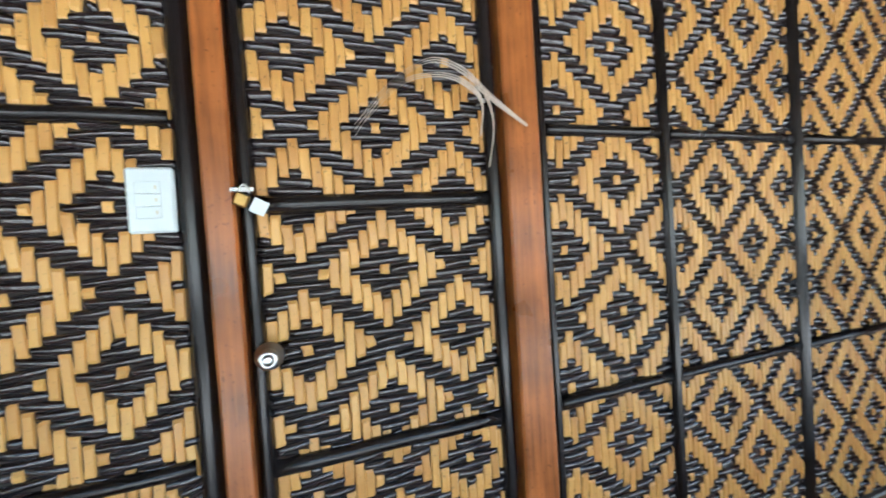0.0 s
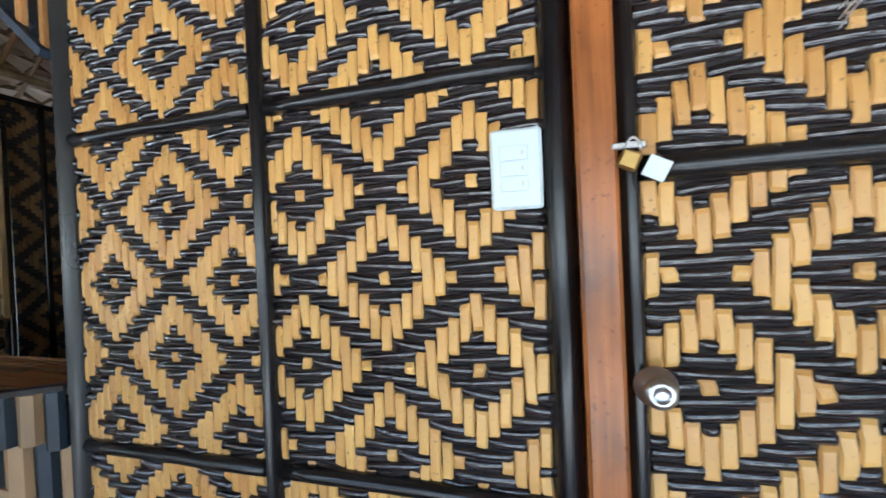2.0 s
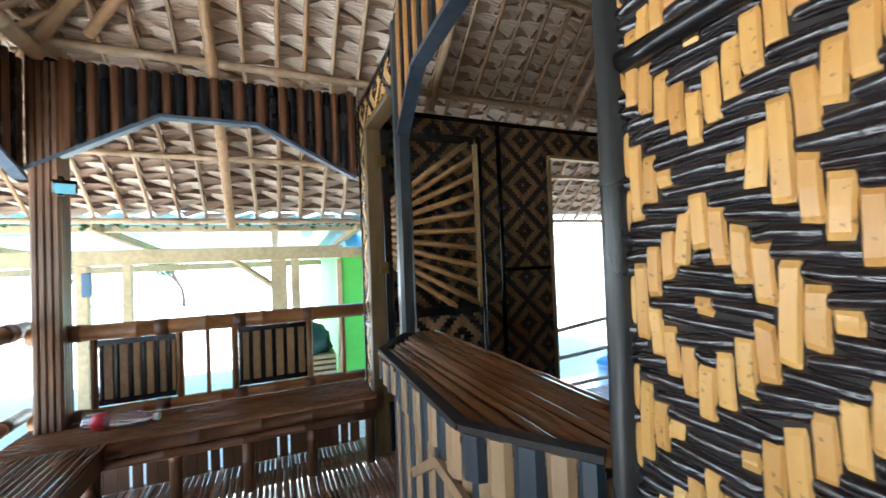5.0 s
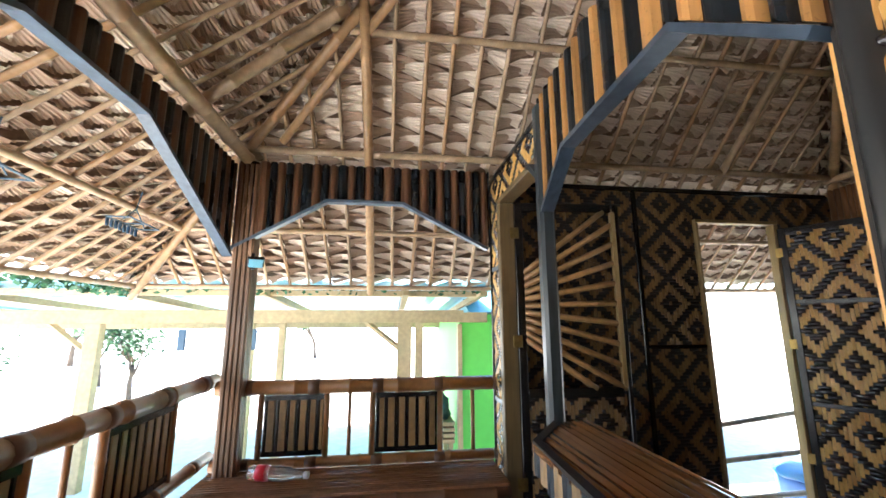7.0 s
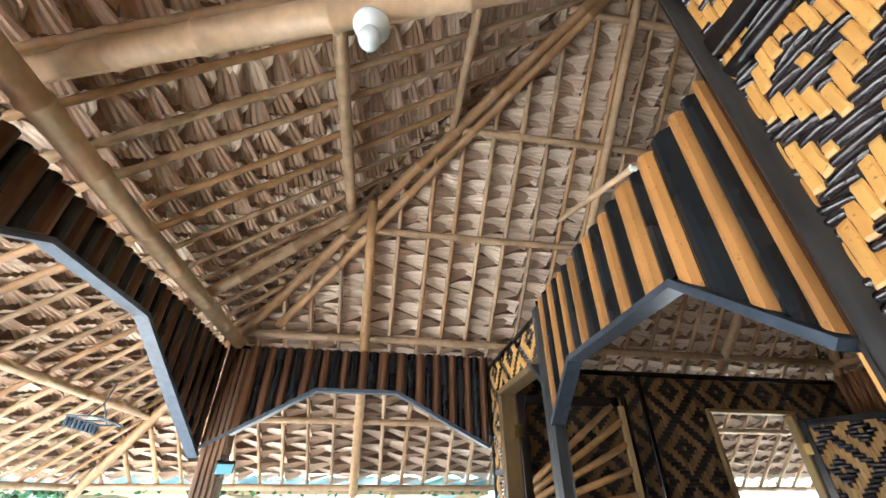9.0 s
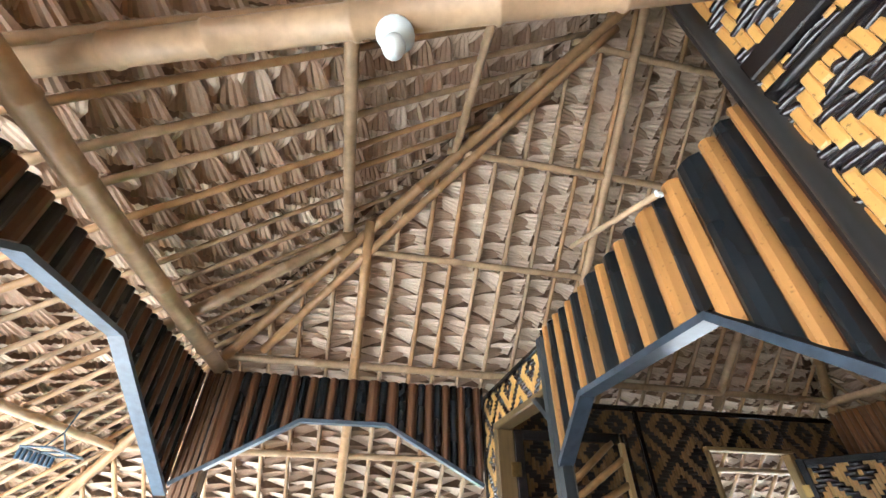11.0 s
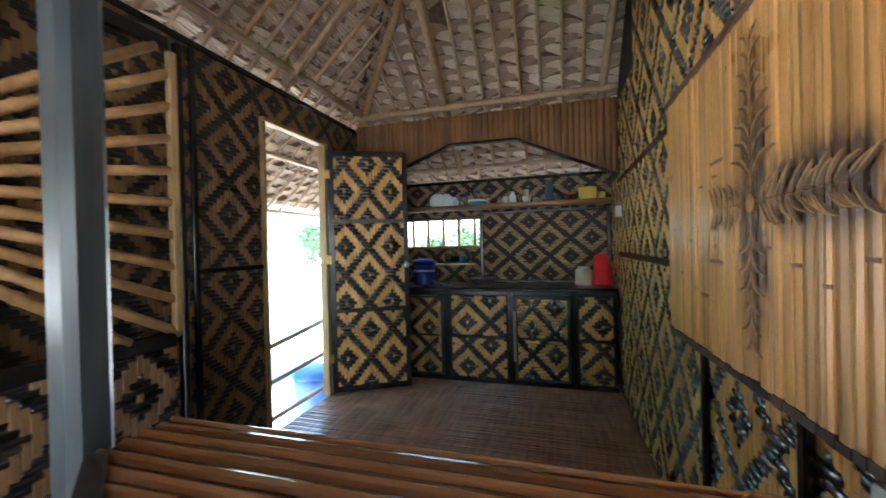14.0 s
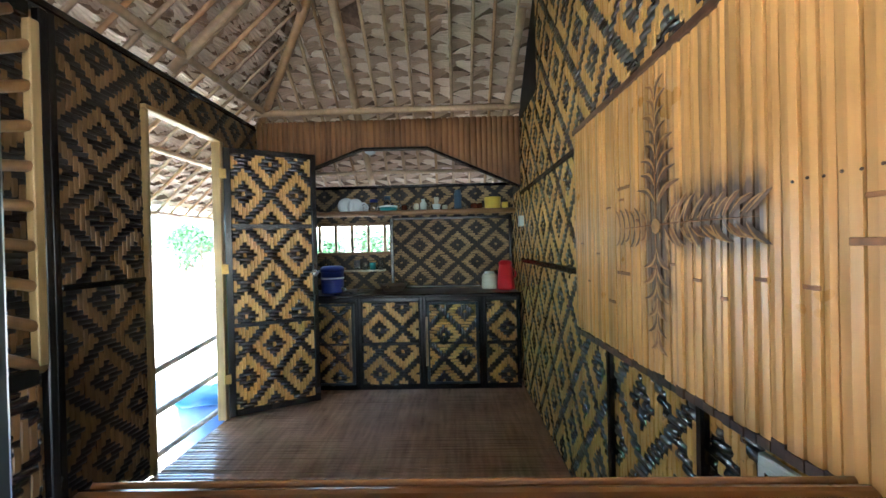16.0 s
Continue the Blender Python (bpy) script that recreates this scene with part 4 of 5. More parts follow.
for p, q in zip(BRACE, BRACE[1:]):
    p, q = Vector(p), Vector(q)
    along = (q - p).normalized()
    rise = Vector((0, 0, 0.015)) - along * (0.015 * along.z)
    back = Vector((along.y, -along.x, 0)).normalized() * -0.015
    bm = bmesh.new()
    add_loft(bm, [[o - rise, o + rise, o + rise + back, o - rise + back] for o in (p, q)])
    part("brace", shifted(bm, counter), "skirt_pale", counter, "pale diagonal brace")

# ---- sunburst door, swung into the room ----
leaf = tagged(new("door_2"), "open door with a bamboo sunburst over a woven panel", "door", kind="structure")
leaf.matrix_world = pose(-3.46, 1.155, 0, 0, 0, 87.5)
LW, LH, LM = 0.73, 2.13, 0.90
for lo, hi in (((0, -0.016, 0.03), (0.055, 0.016, LH)), ((LW - 0.03, -0.016, 0.03), (LW, 0.016, LH)), ((0.055, -0.014, LH - 0.055), (LW - 0.055, 0.014, LH)), ((0.055, -0.014, LM - 0.03), (LW - 0.055, 0.014, LM + 0.03)), ((0.055, -0.014, 0.03), (LW - 0.055, 0.014, 0.09))):
    part("door_rail", box(lo, hi, 0.004), "black_wood", leaf)
part("inner_stile", box((LW - 0.062, -0.02, LM + 0.03), (LW - 0.0305, 0.012, LH - 0.055), 0.003), "pale_wood", leaf)
part("panel", box((0.055, -0.004, 0.09), (LW - 0.055, 0.004, LM - 0.03)), "backing", leaf)
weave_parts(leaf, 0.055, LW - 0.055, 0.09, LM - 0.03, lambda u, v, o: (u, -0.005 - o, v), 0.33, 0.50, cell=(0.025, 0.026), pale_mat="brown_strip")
for k in range(11):
    a = Vector((0.05, 0, 1.44 + 0.042 * (k - 5)))
    b = Vector((LW - 0.035, 0, 1.46 + 0.135 * (k - 5)))
    f = min(1, (LH - 0.05 - a.z) / (b.z - a.z) if b.z > a.z + 0.01 else 1, (a.z - LM - 0.02) / (a.z - b.z) if b.z < a.z - 0.01 else 1)
    part("ray", pole(a, a + (b - a) * f, 0.019, sides=8, node=0.3), "sunray", leaf, smooth=True)
for z in (0.35, 1.18, 1.88):
    part("hinge", box((-0.035, -0.022, z), (0.025, -0.016, z + 0.075), 0.002), "old_brass", leaf, "brass hinge")

# ---- side door leaf, swung into the room ----
leaf = tagged(new("door_3"), "open woven bamboo door with a small knob", "door", kind="structure")
leaf.matrix_world = pose(END_X - 0.02, 3.53, 0, 0, 0, 29)
LW, LH = 0.68, 2.09
part("panel", box((0.03, 0.0, 0.03), (LW - 0.03, 0.016, LH)), "backing", leaf)
weave_parts(leaf, 0.05, LW - 0.04, 0.05, LH - 0.04, lambda u, v, o: (u, -0.002 - o, v), 0.33, 1.02, cell=(0.0245, 0.030), single=(0.0, 0.7, 0.73, 1.48))
for lo, hi in (((0, -0.016, 0.02), (0.05, 0.018, LH)), ((LW - 0.04, -0.016, 0.02), (LW, 0.018, LH)), ((0.05, -0.014, LH - 0.045), (LW - 0.04, 0.014, LH)), ((0.05, -0.014, 0.02), (LW - 0.04, 0.014, 0.07)), ((0.05, -0.012, 0.70), (LW - 0.04, 0.012, 0.735)), ((0.05, -0.012, 1.47), (LW - 0.04, 0.012, 1.505))):
    part("door_rail", box(lo, hi, 0.004), "black_wood", leaf)
q_out = Vector((0, -1, 0)).to_track_quat('Z', 'Y')
part("door_knob", turned([(0.004, 0.0), (0.024, 0.002), (0.024, 0.008), (0.010, 0.012), (0.010, 0.03), (0.022, 0.036), (0.027, 0.048), (0.022, 0.062), (0.006, 0.066)], (LW - 0.03, -0.016, 1.10), 16, q_out), "steel", leaf, "steel door knob", smooth=True)
for z in (0.28, 1.12, 1.85):
    part("hinge", box((-0.028, -0.022, z), (0.02, -0.0165, z + 0.075), 0.002), "brass", leaf, "brass hinge")

# ---- door furniture of the closed door ----
knob = part("door_knob", turned([(0.004, 0), (0.032, 0.002), (0.032, 0.006), (0.013, 0.009), (0.011, 0.018), (0.019, 0.022), (0.024, 0.030), (0.023, 0.038), (0.017, 0.043), (0.012, 0.043), (0.011, 0.040), (0.003, 0.040)], (-0.092, WALL_Y - 0.02, 1.02), 20, q_out), "steel", door, "polished steel door knob", smooth=True)
lock = thing("padlock", "brass padlock with a white paper tag on its hasp", "padlock", at=(-0.115, WALL_Y - 0.045, 1.385))
part("body", box((-0.015, -0.007, -0.030), (0.015, 0.007, 0.0), 0.004, pose(0, 0, 0, 0, 25, 0)), "brass", lock)
bm = bmesh.new()
prev = [Vector((0.010 * math.cos(a), 0, 0.0 + 0.020 * math.sin(a))) for a in [math.pi * k / 10 for k in range(11)]]
add_loft(bm, [[p + Vector((0.0025 * math.cos(b) * p.normalized().x, 0.0025 * math.sin(b), 0.0025 * math.cos(b) * p.normalized().z)) for b in [2 * math.pi * i / 6 for i in range(6)]] for p in prev])
part("shackle", bm, "steel", lock, smooth=True)
part("hasp", box((-0.03, 0.004, 0.004), (0.02, 0.008, 0.016), 0.002), "steel", lock)
part("tag", box((0.024, -0.012, -0.030), (0.056, -0.010, 0.002), 0.0, pose(0, 0, 0, 0, 28, 0)), "white_plastic", lock, "white paper tag")

# ---- light switch ----
sw = thing("light_switch", "white plastic wall plate with three switches", "switch", at=(-0.292, WALL_Y - 0.006, 1.378))
part("plate", box((-0.043, -0.022, -0.068), (0.043, 0, 0.068), 0.005), "white_plastic", sw)
for k in (-1, 0, 1):
    r = part("rocker", box((-0.026, -0.0245, k * 0.026 - 0.0125), (0.020, -0.0225, k * 0.026 + 0.0125), 0.001), "white_plastic", sw)
    part("mark", box((0.009, -0.0252, k * 0.026 - 0.004), (0.013, -0.0246, k * 0.026 + 0.004)), "milky_plastic", r)

# ---- dry cane looped over the door post ----
cane = thing("cane_loop", "bundle of thin dry cane looped on a nail", "cane", at=(0.47, WALL_Y - 0.05, 1.60))


def bundle_of(knots, count, spread):
    """Thin canes that follow a line of knots (along the wall, up), fanning out a little."""
    for k in range(count):
        off = (k - (count - 1) / 2) * spread
        pts = []
        for (ua, za), (ub, zb) in zip(knots, knots[1:]):
            for i in range(6):
                pts.append((ua + (ub - ua) * i / 6, za + (zb - za) * i / 6))
        pts.append(knots[-1])
        for _ in range(6):
            pts = [pts[0]] + [((a[0] + 2 * b[0] + c[0]) / 4, (a[1] + 2 * b[1] + c[1]) / 4) for a, b, c in zip(pts, pts[1:], pts[2:])] + [pts[-1]]
        n = len(pts) - 1
        line = [Vector((u, -0.012 - 0.02 * math.sin(math.pi * i / n) - 0.002 * k, z + off * (1 - i / n) - 0.3 * off * math.sin(6 * i / n))) for i, (u, z) in enumerate(pts)]
        bm = bmesh.new()
        add_loft(bm, [[p + Vector((0.0019 * math.cos(b), 0.0019 * math.sin(b), 0.0019 * math.sin(b + 1))) for b in [2 * math.pi * j / 5 for j in range(5)]] for p in line])
        part("cane", bm, "wire", cane)


bundle_of(((-0.34, -0.075), (-0.26, 0.03), (-0.15, 0.105), (-0.06, 0.075), (0.0, 0.02), (0.12, -0.05)), 3, 0.012)
bundle_of(((-0.33, -0.06), (-0.22, 0.05), (-0.10, 0.065), (-0.01, 0.015), (-0.02, -0.08)), 3, 0.010)
bundle_of(((0.0, 0.03), (0.012, -0.05), (0.0, -0.16)), 2, 0.012)
part("nail", turned([(0.003, 0), (0.003, 0.04), (0.006, 0.041), (0.006, 0.043)], (0.0, 0.04, 0.015), 8, q_out), "steel", cane)

# ---- porch posts ----
def porch_post(x, y):
    t = tagged(new("post"), "brown porch post clad in ribbed bamboo", "post", kind="structure")
    t.location = (x, y, 0)
    part("core", box((-0.055, -0.055, -0.05), (0.055, 0.055, 2.42), 0.006), "post_wood", t)
    for k in range(4):
        q = Matrix.Rotation(k * math.pi / 2, 4, 'Z')
        for i in range(4):
            u = -0.0465 + 0.031 * i
            bm = bmesh.new()
            ring = [(u - 0.0145, 0.056), (u - 0.008, 0.066), (u + 0.008, 0.066), (u + 0.0145, 0.056)]
            add_loft(bm, [[q @ Vector((a, -b, z)) for a, b in ring] for z in (0.0, 2.42)])
            part("cladding", bm, "post_wood", t)
    return t


for x in (END_X + 0.0, -1.10, 1.5, 4.1):
    porch_post(x, FRONT_Y + 0.085)
spot = thing("solar_lamp", "small solar spotlight on a bracket on the post", "lamp", at=(END_X + 0.075, FRONT_Y + 0.16, 1.70))
part("bracket", box((-0.01, -0.012, -0.02), (0.01, 0.012, 0.09), 0.003), "black_wood", spot)
part("head", box((0.0, -0.05, -0.012), (0.085, 0.05, 0.012), 0.006, pose(0.01, 0.02, 0, 0, -38, 20)), "black_wood", spot)
part("lens", box((0.006, -0.042, -0.016), (0.078, 0.042, -0.0125), 0.0, pose(0.01, 0.02, 0, 0, -38, 20)), "roof_blue", spot, "pale blue lamp glass")


# ---- benches and rails ----
def bench(name, lo, hi, along, label):
    t = thing(name, label, "bench", "porch benches", at=(lo[0], lo[1], 0))
    x0, y0, x1, y1 = 0, 0, hi[0] - lo[0], hi[1] - lo[1]
    s, lim = 0.0, (x1 if along == 'y' else y1)
    while s < lim - 0.006:
        w = random.uniform(0.024, 0.036)
        e = min(s + w, lim)
        ring = [(s + 0.001, 0.40), (s + 0.003, 0.417), ((s + e) / 2, 0.421 + random.uniform(-0.001, 0.002)), (e - 0.003, 0.417), (e - 0.001, 0.40)]
        bm = bmesh.new()
        if along == 'y':
            add_loft(bm, [[(a, y0, z) for a, z in ring], [(a, y1, z) for a, z in ring]])
        else:
            add_loft(bm, [[(x0, a, z) for a, z in ring], [(x1, a, z) for a, z in ring]])
        part("seat_slat", bm, "seat", t)
        s = e
    if along == 'y':
        part("apron", pole((x1 - 0.01, y0, 0.37), (x1 - 0.01, y1, 0.37), 0.035, sides=10), "bamboo_deep", t, smooth=True)
        part("apron", pole((x1 - 0.035, y0, 0.30), (x1 - 0.035, y1, 0.30), 0.028, sides=10), "bamboo_deep", t, smooth=True)
        n = int((y1 - y0) / 0.34)
        for k in range(n + 1):
            part("leg", pole((x1 - 0.05, y0 + 0.04 + k * (y1 - y0 - 0.08) / n, 0), (x1 - 0.05, y0 + 0.04 + k * (y1 - y0 - 0.08) / n, 0.38), 0.03, sides=8), "bamboo_deep", t, smooth=True)
        k = 0.06
        while k < y1 - 0.05:
            wide = 0.052 if round(k / 0.0655) % 6 in (0, 1) else 0.0655
            part("under_slat", box((0.02, k, 0.0), (0.03, k + wide, 0.38), 0.003), "bamboo_deep", t)
            k += 0.0655
    else:
        part("apron", box((x0, y1 - 0.03, 0.30), (x1, y1 - 0.005, 0.40), 0.006), "bamboo_deep", t)
        n = int((x1 - x0) / 0.4)
        for k in range(n + 1):
            part("leg", pole((x0 + 0.04 + k * (x1 - x0 - 0.08) / n, y1 - 0.06, 0), (x0 + 0.04 + k * (x1 - x0 - 0.08) / n, y1 - 0.06, 0.40), 0.03, sides=8), "bamboo_deep", t, smooth=True)
    return t


bench("bench", (END_X - 0.03, FRONT_Y - 0.03), (-3.40, DOOR_Y - 0.04), 'y', "brown bamboo slat bench across the porch end")
bench("bench", (-3.395, FRONT_Y - 0.03), (-1.25, -0.29), 'x', "brown bamboo slat bench along the porch rail")


def railing(name, a, b, panels, z0, z1, label):
    """A rail from a to b: two thick poles, uprights, and slatted panels; panels: stretches along the rail."""
    a, b = Vector((*a, 0)), Vector((*b, 0))
    d = (b - a).normalized()
    nrm = Vector((-d.y, d.x, 0))
    t = thing(name, label, "railing", "porch railings", at=a)
    length = (b - a).length

    def at(u, z, o=0.0):
        return d * u + nrm * o + Vector((0, 0, z))

    part("top_rail", pole(at(-0.06, z1), at(length, z1), 0.048, sides=12, node=0.36), "bamboo_brown", t, smooth=True)
    part("low_rail", pole(at(-0.06, z0), at(length, z0), 0.036, sides=12, node=0.36), "bamboo_brown", t, smooth=True)
    for k in range(int(length / 0.42) + 1):
        for z, r in ((z1, 0.050), (z0, 0.038)):
            part("binding", pole(at(0.1 + k * 0.42, z), at(0.17 + k * 0.42, z), r, sides=12, node=9), "bamboo_deep", t, "dark binding round the pole", smooth=True)
    for u0, u1 in panels:
        for u in (u0 - 0.02, u1 + 0.02):
            part("upright", pole(at(u, z0), at(u, z1), 0.02, sides=8), "bamboo_brown", t, smooth=True)
        for z in (z0 + 0.06, z1 - 0.065):
            bm = bmesh.new()
            add_loft(bm, [[at(u0, z - 0.016, o) for o in (-0.012, 0.012)] + [at(u0, z + 0.016, o) for o in (0.012, -0.012)], [at(u1, z - 0.016, o) for o in (-0.012, 0.012)] + [at(u1, z + 0.016, o) for o in (0.012, -0.012)]])
            part("panel_bar", bm, "black_wood", t)
        bm = bmesh.new()
        add_loft(bm, [[at(u0, z, o) for o in (0.007, 0.013)] + [at(u1, z, o) for o in (0.013, 0.007)] for z in (z0 + 0.05, z1 - 0.055)])
        part("back_board", bm, "black_wood", t)
        u, k = u0, 0
        while u < u1 - 0.01:
            e = min(u + (random.uniform(0.04, 0.05) if k % 2 else random.uniform(0.016, 0.026)), u1)
            ring = [(u + 0.002, -0.006), (u + 0.006, 0.008), (e - 0.006, 0.008), (e - 0.002, -0.006)]
            bm = bmesh.new()
            add_loft(bm, [[at(w, z, -o) for w, o in ring] for z in (z0 + 0.076, z1 - 0.081)])
            part("slat", bm, "rail_slat" if k % 2 else "black_wood", t)
            u, k = e, k + 1
    for (p0, p1), (q0, q1) in zip(panels, panels[1:]):
        part("upright", pole(at((p1 + q0) / 2, z0), at((p1 + q0) / 2, z1), 0.013, sides=8), "bamboo_brown", t, smooth=True)
    return t


railing("railing", (END_X - 0.06, FRONT_Y + 0.02), (END_X - 0.06, DOOR_Y - 0.03), [(0.24, 0.62), (0.96, 1.38)], 0.446, 0.915, "brown bamboo porch rail with two slatted panels")
r = part("upright", pole((0, 1.63, 0.446), (0, 1.63, 0.915), 0.015, sides=8), "bamboo_brown", bpy.data.objects["railing"], smooth=True)
railing("railing", (EAST, FRONT_Y - 0.09), (END_X - 0.14, FRONT_Y - 0.09), [(0.3, 0.9), (1.2, 1.75)] + [(1.7 + a, 1.7 + b) for a, b in ((0.3, 0.9), (1.2, 1.75), (2.1, 2.7), (3.0, 3.5), (3.8, 4.4), (4.72, 5.2), (5.6, 6.1))], 0.48, 0.955, "brown bamboo rail along the open porch side")
bottle = thing("plastic_bottle", "empty clear plastic bottle with a red label, lying down", "bottle", at=(-3.60, -0.30, 0.465))
q_lie = Vector((0.25, 1, 0)).to_track_quat('Z', 'Y')
K = 1.28
part("bottle_body", turned([(r * K, z * K) for r, z in ((0.012, -0.13), (0.032, -0.125), (0.033, -0.04), (0.031, -0.03), (0.033, 0.03), (0.031, 0.06), (0.014, 0.115), (0.0135, 0.14), (0.004, 0.141))], (0, 0, 0), 16, q_lie), "clear", bottle, smooth=True)
part("label_band", turned([(r * K, z * K) for r, z in ((0.0325, -0.09), (0.0342, -0.089), (0.0342, -0.045), (0.0325, -0.044))], (0, 0, 0), 16, q_lie), "red_plastic", bottle, "red paper label", smooth=True)
part("cap", turned([(r * K, z * K) for r, z in ((0.004, 0.136), (0.0155, 0.137), (0.0155, 0.155), (0.004, 0.156))], (0, 0, 0), 12, q_lie), "white_plastic", bottle)

# ---- lamp on the tie beam, stick on the arch ----
bulb = thing("light_bulb", "white spiral bulb in a ceiling holder under the beam", "lamp", at=(-1.515, 0.205, 2.572))
part("holder", turned([(0.004, 0.012), (0.045, 0.010), (0.047, 0.0), (0.03, -0.012), (0.02, -0.022), (0.004, -0.023)], (0, 0, 0), 18), "white_plastic", bulb, smooth=True)
part("globe", turned([(0.015, -0.022), (0.024, -0.032), (0.029, -0.05), (0.024, -0.07), (0.010, -0.08), (0.002, -0.081)], (0, 0, 0), 18), "white_plastic", bulb, smooth=True)
stick = thing("bamboo_stick", "thin pale bamboo stick laid over the arch", "stick", at=(-1.675, 0.95, 2.36))
part("stick", pole((0.0, 0.0, 0.0), (-0.455, 0.0, 0.15), 0.010, sides=8), "bamboo", stick, smooth=True)
part("stick_tip", box((-0.010, -0.0102, -0.008), (0.001, 0.0102, 0.0115), 0.002), "white_plastic", stick, "white tape")


# ---- clothes hangers under the eave ----
def hanger(at, turn, mat, second):
    t = thing("clip_hanger", "plastic clothes hanger with a row of clips", "hanger", "hangers under the eave", at=at)
    t.rotation_euler = (0, 0, turn)
    for y in (-0.06, 0.06):
        part("frame_bar", pole((-0.17, y, 0), (0.17, y, 0), 0.006, sides=6, node=9), mat, t)
    for x in (-0.17, 0.0, 0.17):
        part("frame_bar", pole((x, -0.06, 0), (x, 0.06, 0), 0.005, sides=6, node=9), mat, t)
    for x in (-0.12, 0.12):
        part("arm", pole((x, 0, 0), (0, 0, 0.09), 0.004, sides=6, node=9), mat, t)
    part("hook", pole((0, 0, 0.09), (0.0, 0.02, 0.20), 0.004, sides=6, node=9), mat, t)
    for k in range(8):
        x = -0.155 + 0.044 * k
        part("clip", box((x - 0.009, -0.068, -0.05), (x + 0.009, -0.054, -0.004), 0.003), second, t)
    return t


hanger((-3.52, -1.2, 1.93), 0.1, "slate_plastic", "slate_plastic")
hanger((-2.62, -1.2, 1.94), 0.2, "slate_plastic", "slate_plastic")
hanger((-2.46, -1.19, 1.98), 0.5, "pink_plastic", "slate_plastic")

# ---- kitchen ----
UNITS = ((-3.50, -2.925), (-2.925, -2.335), (-2.335, -1.795), (-1.795, RIGHT_X - 0.02))
for k, (x0, x1) in enumerate(UNITS):
    t = thing("kitchen_cabinet", "low kitchen cabinet with a woven bamboo front" if k % 2 else "low kitchen cabinet with a framed woven door", "cabinet", "kitchen cabinets", at=(x0, KITCHEN_Y, 0))
    w = x1 - x0
    part("body", box((0.012, 0.02, 0.02), (w - 0.012, 0.48, 0.835)), "backing", t)
    for lo, hi in (((0, 0, 0.0), (0.03, 0.03, 0.84)), ((w - 0.03, 0, 0.0), (w, 0.03, 0.84)), ((0.03, 0, 0.80), (w - 0.03, 0.03, 0.84)), ((0.03, 0, 0.0), (w - 0.03, 0.03, 0.045))):
        part("frame_bar", box(lo, hi, 0.005), "black_wood", t)
    d = part("door", box((0.035, 0.004, 0.05), (w - 0.035, 0.018, 0.795)), "backing", t)
    weave_parts(d, 0.04, w - 0.04, 0.055, 0.79, lambda u, v, o: (u, 0.002 - o, v), (0.395, 0.19, 0.185, 0.225)[k], (0.488, 0.548, 0.493, 0.547)[k], cell=((0.025, 0.0235), (0.0266, 0.0253), (0.0244, 0.0259), (0.026, 0.0262))[k], flip=(k == 2))
    if k in (1, 3):
        part("cross_bar", box((0.032, -0.012, 0.405), (w - 0.032, 0.001, 0.435), 0.004), "black_wood", d)
    else:
        for lo, hi in (((0.036, -0.012, 0.05), (0.06, 0.001, 0.79)), ((w - 0.06, -0.012, 0.05), (w - 0.036, 0.001, 0.79)), ((0.06, -0.012, 0.77), (w - 0.06, 0.001, 0.79)), ((0.06, -0.012, 0.05), (w - 0.06, 0.001, 0.07))):
            part("door_frame", box(lo, hi, 0.003), "post_grey", d)
        x = w - 0.07 if k == 0 else 0.035
        part("handle", pole((x, -0.022, 0.22), (x, -0.022, 0.66), 0.011, sides=8), "bamboo", d, "pale bamboo stick handle", smooth=True)
        part("cross_bar", box((0.06, -0.010, 0.41), (w - 0.06, 0.001, 0.43), 0.003), "black_wood", d)
top = thing("worktop", "dark brown wooden kitchen worktop", "worktop", at=(-2.6, 4.4, 0.842))
part("slab", box((-1.14, -0.30, 0), (1.15, 0.21, 0.028), 0.005), "worktop", top)
part("edge_pole", pole((-1.14, -0.305, 0.012), (1.15, -0.305, 0.012), 0.016, sides=8), "black_wood", top, smooth=True)
WT = 0.871

shelf = thing("shelf", "rough bamboo shelf over the kitchen worktop", "shelf", at=(-2.5, 4.46, 1.62))
part("board", box((-1.2, -0.09, 0), (1.06, 0.15, 0.018), 0.003), "post_wood", shelf)
part("front_pole", pole((-1.2, -0.10, 0.008), (1.06, -0.10, 0.008), 0.027, sides=10), "shelf_wood", shelf, smooth=True)
SH = 1.6385

win = tagged(new("window_1"), "low slatted kitchen window open to the yard", "window", kind="structure")
win.location = (-3.16, 4.62, 1.39)
for x in (-0.36, -0.19, -0.02, 0.15, 0.32):
    part("bar", pole((x + 0.09, 0.0, -0.14), (x + 0.09, 0.0, 0.14), 0.017, sides=8), "bamboo", win, smooth=True)
for z in (-0.15, 0.15):
    part("frame", box((-0.47, -0.03, z - 0.015), (0.47, 0.035, z + 0.015), 0.003), "shelf_wood", win)
part("sill_shelf", box((-0.30, -0.16, -0.33), (0.42, -0.035, -0.315), 0.002), "milky_plastic", win, "narrow pale shelf")


def vessel(name, label, category, at, prof, mat, extra=(), sides=18):
    t = thing(name, label, category, at=at)
    part("body", turned(prof, (0, 0, 0), sides), mat, t, smooth=True)
    for nm, pr, mt in extra:
        part(nm, turned(pr, (0, 0, 0), sides), mt, t, smooth=True)
    return t


